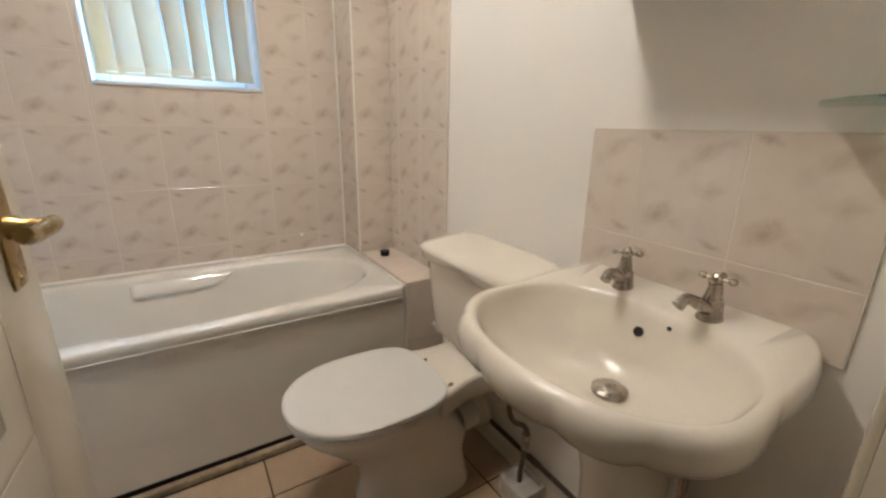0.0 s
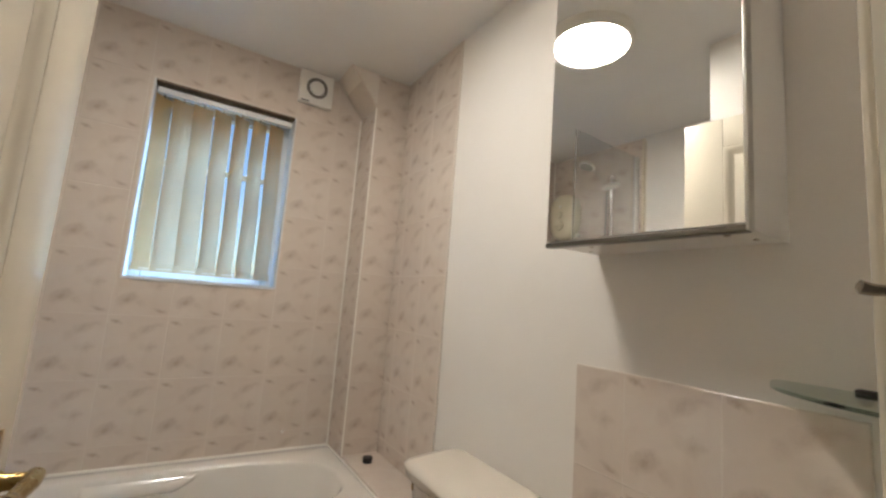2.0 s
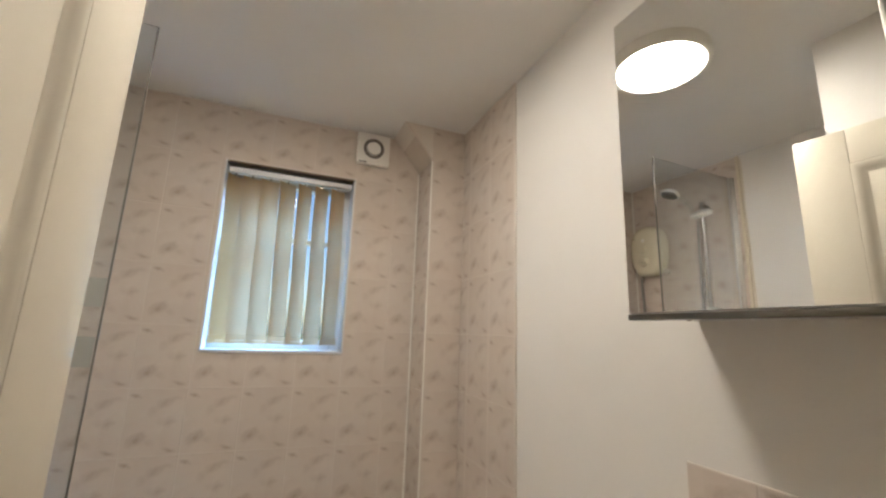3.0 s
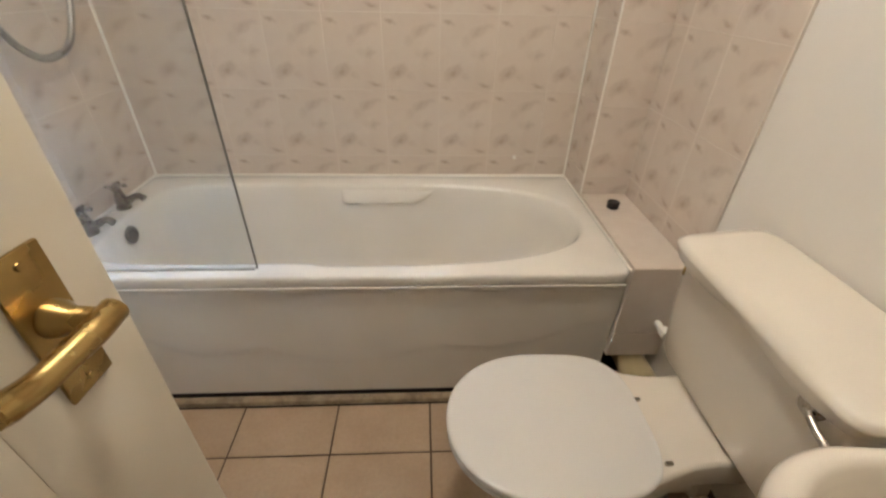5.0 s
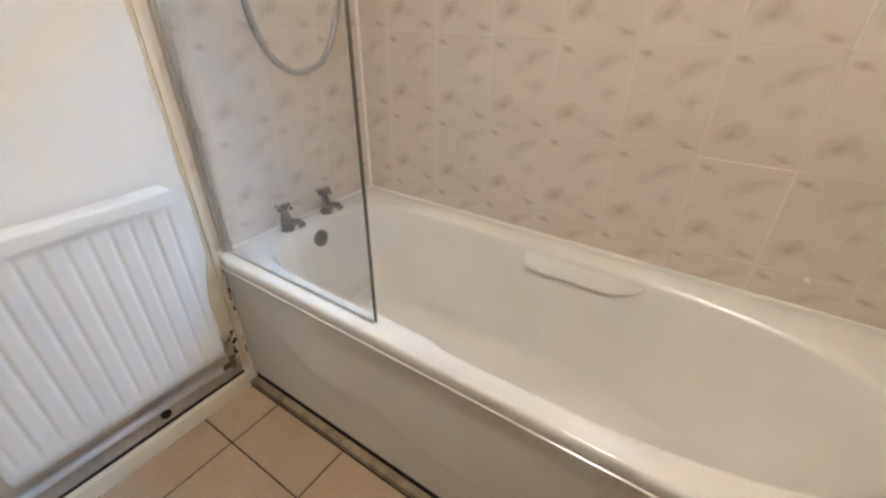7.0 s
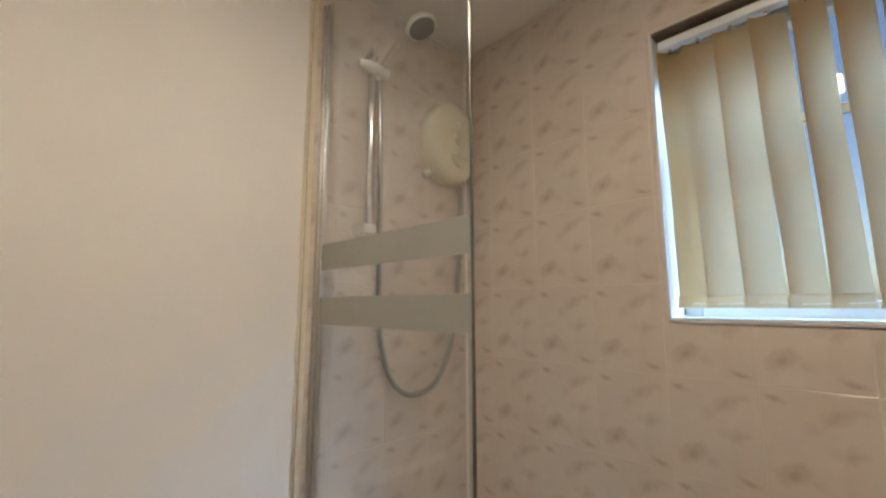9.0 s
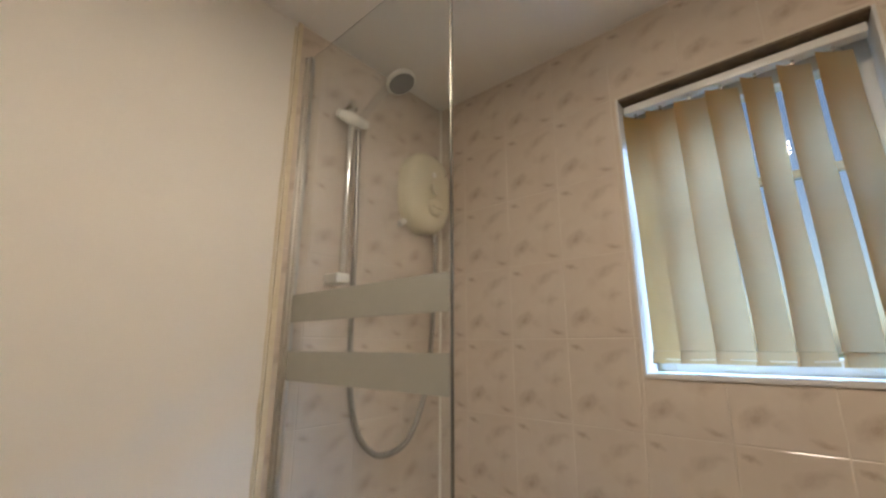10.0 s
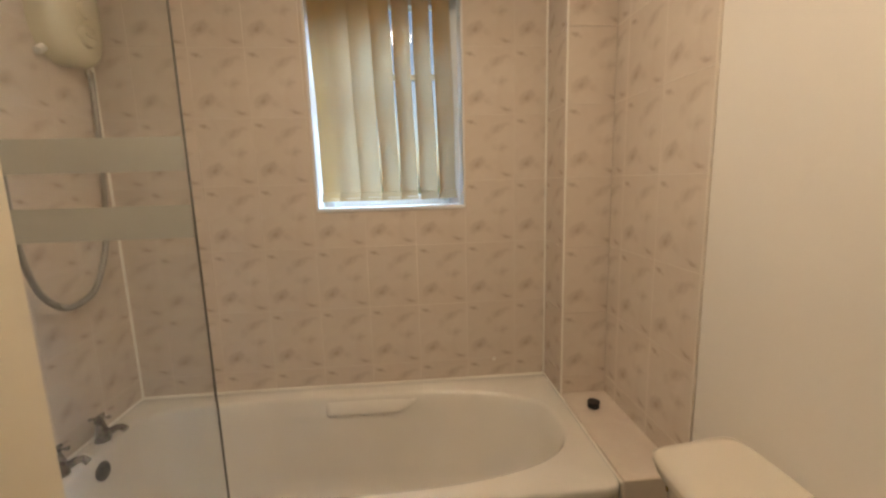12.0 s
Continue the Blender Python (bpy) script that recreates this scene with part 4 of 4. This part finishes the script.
path = [(0.068, -0.507, 2.085), (0.066, -0.500, 1.95), (0.062, -0.492, 1.7), (0.055, -0.486, 1.45), (0.050, -0.475, 1.25), (0.047, -0.435, 1.09), (0.046, -0.37, 1.022), (0.045, -0.30, 1.01),
        (0.045, -0.22, 1.04), (0.045, -0.155, 1.14), (0.046, -0.118, 1.3), (0.047, -0.098, 1.5), (0.048, -0.088, 1.7), (0.048, -0.086, 1.80)]
path = [(x, y + 0.010, z + (0.018 if z < 1.2 else 0.0)) for x, y, z in path]
line = smooth_path(path, 40)
rings = []
for i, p in enumerate(line):
    d = (line[min(i + 1, len(line) - 1)] - line[max(i - 1, 0)]).normalized()
    u = mathutils.Vector((1, 0, 0))
    u = (u - d * u.dot(d)).normalized()
    v = d.cross(u)
    r = 0.0088 + (0.0009 if i % 2 else -0.0009)
    rings.append([p + u * (r * math.cos(2 * math.pi * j / 10)) + v * (r * math.sin(2 * math.pi * j / 10)) for j in range(10)])
part("spiral", loft(rings), HOSE_STEEL, hose, angle=80)
part("hose_nut", lathe([(0.0, 0.0), (0.010, 0.0), (0.010, 0.03), (0.0, 0.03)], (0.048, -0.086, 1.775), (0, 0, 1), 12), CHROME, hose)

heater = thing("shower_heater", (0.0, -0.14, 1.97), "aged cream oval electric shower unit on the tiles", "electric shower")


def heater_ring(x, a, c, n=2.6):
    return [(x, -0.136 + q[0], 1.968 + q[1]) for q in ring(0, 0, a, c, 0, n, 56)]


part("casing", loft([heater_ring(0.004, 0.116, 0.163), heater_ring(0.05, 0.118, 0.166), heater_ring(0.075, 0.110, 0.158), heater_ring(0.088, 0.09, 0.142), heater_ring(0.093, 0.06, 0.11, 2.6)]), CREAM_PLASTIC, heater, angle=60)
part("dial", lathe([(0.0, 0.0), (0.036, 0.0), (0.033, 0.016), (0.024, 0.022), (0.0, 0.022)], (0.092, -0.138, 1.895), (1, 0, 0), 28), CREAM_PLASTIC, heater)
part("dial_grip", box(0.108, 0.122, -0.166, -0.110, 1.888, 1.902, 0.004), CREAM_PLASTIC, heater)
part("dial_upper", lathe([(0.0, 0.0), (0.026, 0.0), (0.023, 0.014), (0.0, 0.016)], (0.092, -0.134, 1.975), (1, 0, 0), 28), CREAM_PLASTIC, heater)
part("button", lathe([(0.0, 0.0), (0.012, 0.0), (0.010, 0.006), (0.0, 0.007)], (0.092, -0.138, 2.035), (1, 0, 0), 20), WHITE_PLASTIC, heater)
part("indicator", box(0.082, 0.0905, -0.075, -0.065, 2.05, 2.056, 0.001, 1), RUBBER, heater)
part("inlet_nub", lathe([(0.0, 0.0), (0.012, 0.0), (0.012, 0.03), (0.0, 0.034)], (0.03, -0.235, 1.835), (0, -0.8, -0.6), 14), WHITE_PLASTIC, heater)

# ---- radiator ----
radiator = thing("radiator", (0.06, -1.06, 0.27), "white ribbed steel panel radiator on the wall", "radiator")
RY0, RY1, RZ0, RZ1 = -1.312, -0.800, 0.245, 0.800
PITCH = 0.0427
b = bmesh.new()
zs = [RZ0, RZ0 + 0.006, RZ0 + 0.035, RZ0 + 0.05, RZ0 + 0.065, RZ1 - 0.062, RZ1 - 0.05, RZ1 - 0.04, RZ1 - 0.03, RZ1 - 0.006, RZ1]
masks = [0, 0, 0, 0.5, 1, 1, 0.5, 0, 0, 0, 0]
offs = [-0.006, 0, 0, 0, 0, 0, 0, 0, 0.004, 0.004, -0.004]
ny = 140
rows = []
for z, mk, of in zip(zs, masks, offs):
    row = []
    for i in range(ny + 1):
        y = RY0 + (RY1 - RY0) * i / ny
        ph = ((y - RY0) / PITCH) % 1.0
        gr = max(0.0, 1 - abs(ph - 0.5) / 0.20)
        gr = gr * gr * (3 - 2 * gr)
        row.append(b.verts.new((0.084 + of - 0.0065 * gr * mk, y, z)))
    rows.append(row)
for r0, r1 in zip(rows, rows[1:]):
    for i in range(ny):
        b.faces.new((r0[i], r0[i + 1], r1[i + 1], r1[i]))
part("front_panel", b, WHITE_METAL, radiator, angle=60)
b = box(0.03, 0.07, RY0 + 0.004, RY1 - 0.004, RZ0 + 0.004, RZ1 - 0.004, 0.004)
part("back_panel", b, WHITE_METAL, radiator)
part("top_cover", box(0.026, 0.086, RY0 - 0.003, RY1 + 0.003, RZ1 - 0.004, RZ1 + 0.006, 0.004), WHITE_METAL, radiator)
part("top_lip", box(0.083, 0.0895, RY0 - 0.003, RY1 + 0.003, RZ1 - 0.030, RZ1 + 0.004, 0.002), WHITE_METAL, radiator)
for y in (RY0, RY1):
    part("side_cover", box(0.028, 0.084, y - 0.003, y + 0.003, RZ0 + 0.02, RZ1 - 0.004, 0.002), WHITE_METAL, radiator)
for y in (RY0 + 0.1, RY1 - 0.1):
    part("wall_bracket", box(0.0, 0.032, y - 0.015, y + 0.015, RZ0 + 0.05, RZ1 - 0.1, 0.003), WHITE_METAL, radiator)
b = lathe([(0.0, 0.0), (0.012, 0.0), (0.012, 0.02), (0.009, 0.024), (0.009, 0.045), (0.0, 0.045)], (0.052, -0.80, 0.285), (0, 1, 0), 14)
b = lathe([(0.0, 0.0), (0.012, 0.0), (0.014, 0.012), (0.014, 0.036), (0.010, 0.05), (0.0, 0.052)], (0.052, -0.772, 0.212), (0, 0, 1), 14, bm=b)
valve = part("valve", b, KEEP_METAL, radiator, "tarnished brass lockshield valve")
part("tail_pipe", tube([(0.052, -0.772, 0.23), (0.052, -0.772, 0.16), (0.046, -0.775, 0.168), (0.036, -0.80, 0.157)], 0.0085, 12), COPPER, valve)

# ---- skirtings and pipe runs ----
skirting_w = structure("skirting_west", prism([(0.0, 0.0), (0.02, 0.0), (0.02, 0.055), (0.012, 0.07), (0.0, 0.074)], 'y', -1.372, -0.725), GLOSS, "scuffed cream gloss skirting board under the radiator", "skirting")
# thin dark strip that paints the shade of the gap behind the board
part("gap_shade_line", box(0.0055, 0.0125, -1.371, -0.728, 0.066, 0.0765, 0.001, 1), DARK, skirting_w)
skirting_e = structure("skirting_east", prism([(EAST, 0.0), (EAST - 0.02, 0.0), (EAST - 0.02, 0.055), (EAST - 0.012, 0.07), (EAST, 0.074)], 'y', SOUTH, -0.72), GLOSS, "cream gloss skirting board behind toilet and basin", "skirting")
run_w = thing("heating_pipe", (0.03, -1.05, 0.1), "white painted heating pipe above the skirting", "pipe")
part("pipe_run", tube([(0.022, -1.37, 0.155), (0.022, -1.1, 0.155), (0.023, -0.9, 0.156), (0.030, -0.80, 0.157)], 0.0135, 14), WHITE_METAL, run_w)
part("grimy_strip", box(0.0, 0.005, -1.371, -0.728, 0.074, 0.138, 0.001, 1), GRIME, run_w, "grimy mould-stained strip behind the pipe")
part("clip", lathe([(0.0, 0.0), (0.018, 0.001), (0.014, 0.004), (0.0, 0.014)], (0.004, -0.985, 0.108), (1, 0.2, 0.3), 9), DARK, run_w, "mouldy pipe clip")
run_e = thing("water_pipe", (1.855, -1.2, 0.1), "dull brown copper water pipe above the skirting", "pipe")
part("pipe_run", tube([(1.862, -0.80, 0.095), (1.862, -1.1, 0.094), (1.862, -1.5, 0.093), (1.862, -1.9, 0.093)], 0.0085, 12), COPPER, run_e)
part("tee", lathe([(0.0, 0.0), (0.0115, 0.0), (0.0115, 0.05), (0.0, 0.05)], (1.862, -1.27, 0.094), (0, -1, 0), 14), COPPER, run_e)
feed = thing("cistern_feed", (1.82, -1.3, 0.1), "copper feed pipe with elbows under the cistern", "pipe")
part("riser", tube([(1.79, -1.245, 0.44), (1.79, -1.243, 0.36), (1.79, -1.240, 0.292), (1.791, -1.25, 0.262), (1.792, -1.275, 0.258), (1.793, -1.305, 0.27), (1.794, -1.32, 0.255), (1.795, -1.318, 0.22), (1.797, -1.305, 0.10), (1.80, -1.30, 0.03)], 0.0085, 12), COPPER, feed)
part("valve", lathe([(0.0, 0.0), (0.013, 0.0), (0.013, 0.02), (0.010, 0.022), (0.010, 0.036), (0.013, 0.038), (0.013, 0.056), (0.0, 0.056)], (1.7935, -1.32, 0.25), (0.02, 0.06, -1), 12), DULL_CHROME, feed, "chrome isolating valve")
waste = thing("basin_waste", (1.82, -1.70, 0.3), "dull chrome supply pipes behind the pedestal", "pipe")
for dy, r in ((-0.112, 0.009), (0.06, 0.008)):
    part("supply_pipe", tube([(1.80, BY + dy, 0.70), (1.805, BY + dy, 0.5), (1.815, BY + dy, 0.3), (1.84, BY + dy, 0.15), (1.862, BY + dy, 0.095)], r, 12), DULL_CHROME, waste)

# ---- small things ----
plug = thing("bath_plug", (1.781, -0.324, LEDGE_Z), "black rubber bath plug lying on the tiled ledge", "plug")
part("stopper", lathe([(0.0, 0.0), (0.020, 0.0), (0.0215, 0.003), (0.0195, 0.016), (0.0225, 0.018), (0.022, 0.023), (0.0, 0.024)], (1.781, -0.324, LEDGE_Z + 0.0002), count=24), RUBBER, plug)
hook = thing("tile_hook", (1.475, -0.005, 0.622), "tiny white plastic chain hook on the tiles", "hook")
part("peg", lathe([(0.0, 0.0), (0.008, 0.0), (0.006, 0.006), (0.005, 0.012), (0.0, 0.013)], (1.475, 0.0, 0.622), (0, -1, 0), 14), WHITE_PLASTIC, hook)

tub = thing("floor_tub", (1.80, -1.31, 0.0), "small grimy white pipe cover standing on the floor", "pipe cover")
rings = [ring(1.80, -1.312, a, b_, z, 7, 40) for a, b_, z in ((0.05, 0.058, 0.0), (0.052, 0.06, 0.004), (0.053, 0.061, 0.055), (0.051, 0.059, 0.062), (0.042, 0.05, 0.061), (0.038, 0.046, 0.05))]
part("cover", loft(rings), GRIME, tub, angle=60)
# ---- tiles of the walls and the floor, piece by piece ----
TILE_MESHES = {}


def tile_mesh(x0, x1, z0, z1, depth, mat, bevel=0.0015):
    key = (round(x0, 3), round(x1, 3), round(z0, 3), round(z1, 3), depth, mat.name)
    if key not in TILE_MESHES:
        c = bevel
        back = [(x0, depth, z0), (x1, depth, z0), (x1, depth, z1), (x0, depth, z1)]
        mid = [(x0, c * 0.6, z0), (x1, c * 0.6, z0), (x1, c * 0.6, z1), (x0, c * 0.6, z1)]
        front = [(x0 + c, 0, z0 + c), (x1 - c, 0, z0 + c), (x1 - c, 0, z1 - c), (x0 + c, 0, z1 - c)]
        me = bpy.data.meshes.new("tile")
        faces = [(8, 9, 10, 11)]
        for k in (0, 4):
            for i in range(4):
                j = (i + 1) % 4
                faces.append((k + i, k + j, k + 4 + j, k + 4 + i))
        me.from_pydata(back + mid + front, [], faces)
        me.materials.append(mat)
        TILE_MESHES[key] = me
    return TILE_MESHES[key]


def minus(r, hole):
    x0, x1, z0, z1 = r
    hx0, hx1, hz0, hz1 = hole
    if x1 <= hx0 or x0 >= hx1 or z1 <= hz0 or z0 >= hz1:
        return [r]
    out = []
    if x0 < hx0:
        out.append((x0, hx0, z0, z1))
    if x1 > hx1:
        out.append((hx1, x1, z0, z1))
    a, c = max(x0, hx0), min(x1, hx1)
    if z0 < hz0:
        out.append((a, c, z0, hz0))
    if z1 > hz1:
        out.append((a, c, hz1, z1))
    return out


def tiled(parent, m, u0, u1, v0, v1, uo, vo, pu, pv, mat, holes=(), gap=0.0022, depth=0.0035, name="tile", seed=1):
    """Cover u0..u1 by v0..v1 of the plane m (local x, z; facing -y) with tiles whose joints run through uo and vo."""
    rnd = random.Random(seed)
    i0, i1 = math.floor((u0 - uo) / pu), math.ceil((u1 - uo) / pu)
    j0, j1 = math.floor((v0 - vo) / pv), math.ceil((v1 - vo) / pv)
    for i in range(i0, i1):
        for j in range(j0, j1):
            cu, cv = uo + i * pu, vo + j * pv
            rects = [(max(u0, cu + gap / 2), min(u1, cu + pu - gap / 2), max(v0, cv + gap / 2), min(v1, cv + pv - gap / 2))]
            for h in holes:
                rects = [q for r in rects for q in minus(r, h)]
            for x0, x1, z0, z1 in rects:
                if x1 - x0 < 0.008 or z1 - z0 < 0.008:
                    continue
                ob = new(name, tile_mesh(x0 - cu, x1 - cu, z0 - cv, z1 - cv, depth, mat))
                ob.parent = parent
                ob.matrix_world = m @ mathutils.Matrix.Translation((cu, rnd.uniform(-0.0003, 0.0003), cv))


I4 = mathutils.Matrix.Identity(4)
PU, PV, UO, VO = 0.204, 0.2555, 0.547, 0.627
tiled(wall_north, I4, 0.0, BOX_X, 0.5, TOP, UO, VO, PU, PV, TILE, [(WX0 - 0.006, WX1 + 0.006, WZ0 - 0.008, WZ1 + 0.006)])
part("grout_bed", box(EAST - 0.0052, EAST, -0.71, BOX_Y, 0.45, TOP), GROUT, wall_east, smooth=False)
part("grout_bed", box(EAST - 0.0052, EAST, -1.923, -1.378, 0.78, 1.155), GROUT, wall_east, smooth=False)
part("grout_bed", box(0.0, 0.0052, -0.702, 0.002, 0.5, TOP), GROUT, wall_west, smooth=False)
# plane facing west (normal -x): local x runs to -y
east_m = mathutils.Matrix(((0, 1, 0, EAST - 0.006), (-1, 0, 0, 0), (0, 0, 1, 0), (0, 0, 0, 1)))
tiled(wall_east, east_m, -BOX_Y, 0.708, 0.45, TOP, 0.298, VO, PU, PV, TILE, depth=0.0065, seed=2)
tiled(wall_east, east_m, 1.379, 1.922, 0.78, 1.154, 1.516, 0.913, 0.204, 0.2555, TILE, depth=0.0065, seed=3)
# plane facing east (normal +x): local x runs to +y
west_m = mathutils.Matrix(((0, -1, 0, 0.006), (1, 0, 0, 0), (0, 0, 1, 0), (0, 0, 0, 1)))
tiled(wall_west, west_m, -0.70, 0.0, 0.5, TOP, -0.204, VO, PU, PV, TILE, depth=0.0065, seed=4)
# boxing: west face and south face; ledge top and front
boxw_m = mathutils.Matrix(((0, 1, 0, BOX_X), (-1, 0, 0, 0), (0, 0, 1, 0), (0, 0, 0, 1)))
tiled(pipe_boxing, boxw_m, 0.0, -BOX_Y, 0.5, 2.24, 0.0, VO, 0.212, PV, TILE, seed=5)
boxs_m = mathutils.Matrix.Translation((0, BOX_Y, 0))
tiled(pipe_boxing, boxs_m, BOX_X, EAST - 0.006, LEDGE_Z, TOP, BOX_X, VO, 0.204, PV, TILE, seed=6)
top_m = mathutils.Matrix(((1, 0, 0, 0), (0, 0, 1, 0), (0, -1, 0, LEDGE_Z), (0, 0, 0, 1)))
tiled(bath_ledge, top_m, 1.701, EAST - 0.006, -0.70, BOX_Y, 0.801, -0.712, 1.2, 0.6, TILE, seed=7)
front_m = mathutils.Matrix.Translation((0, -0.7015, 0))
tiled(bath_ledge, front_m, 1.701, EAST - 0.006, 0.20, LEDGE_Z, 0.801, 0.30, 1.2, 0.2555, TILE, seed=8)
# floor: local x, z lie along x and y
floor_m = mathutils.Matrix(((1, 0, 0, 0), (0, 0, 1, 0), (0, -1, 0, 0), (0, 0, 0, 1)))
tiled(floor, floor_m, 0.0, EAST, SOUTH, -0.6, 0.486, -0.900, 0.3135, 0.3135, FLOOR_TILE, gap=0.006, depth=0.004, seed=9, name="floor_tile")
part("dirt_seam", box(0.02, 1.70, -0.7255, -0.7205, 0.0, 0.0025), DARK, floor, smooth=False)
# joint fillers at the corners of the tiled walls
b = tube([(BOX_X, BOX_Y, LEDGE_Z), (BOX_X, BOX_Y, 2.236)], 0.004, 8)
part("corner_bead", b, WHITE_PLASTIC, pipe_boxing)
b = tube([(BOX_X - 0.002, -0.002, 0.545), (BOX_X - 0.002, -0.002, 2.236)], 0.005, 8)
part("corner_sealant", b, WHITE_PLASTIC, pipe_boxing)
b = tube([(0.006, -0.001, 0.545), (0.006, -0.001, TOP)], 0.0065, 8)
part("corner_sealant", b, WHITE_PLASTIC, wall_west)
b = box(EAST - 0.0075, EAST, -0.713, -0.708, 0.45, TOP, 0.002)
part("tile_trim", b, GROUT, wall_east)
b = box(0.0, 0.011, -0.717, -0.70, 0.08, TOP, 0.004)
part("tile_edging", b, SEALANT, wall_west, "yellowed sealant edging")
# bare plaster beside the bath where the paint stops short, with mould at its foot
edge_rng = random.Random(12)
left = [(-0.7185, 0.078), (-0.7185, 2.40)]
right = []
for k in range(30):
    z = 2.40 - (2.40 - 0.078) * k / 29
    w = 0.007 + 0.034 / (1 + math.exp((z - 0.50) * 40)) + edge_rng.uniform(-0.003, 0.003)
    right.append((-0.7185 - w, z))
part("bare_strip", prism(left + right, 'x', 0.0, 0.0018), SEALANT, wall_west, "bare yellowed plaster strip", smooth=False)
b = None
for k in range(16):
    q = edge_rng.uniform(0.003, 0.011)
    b = lathe([(0.0, 0.0), (q, 0.0004), (q * 0.7, 0.0016), (0.0, 0.002)], (0.0015, -0.735 + edge_rng.gauss(0, 0.012), 0.20 + edge_rng.gauss(0, 0.035)), (1, 0, 0), 9, bm=b)
tagged(part("mould_spots", b, DARK, wall_west, "black mould spots low on the wall"), kind="stuff")
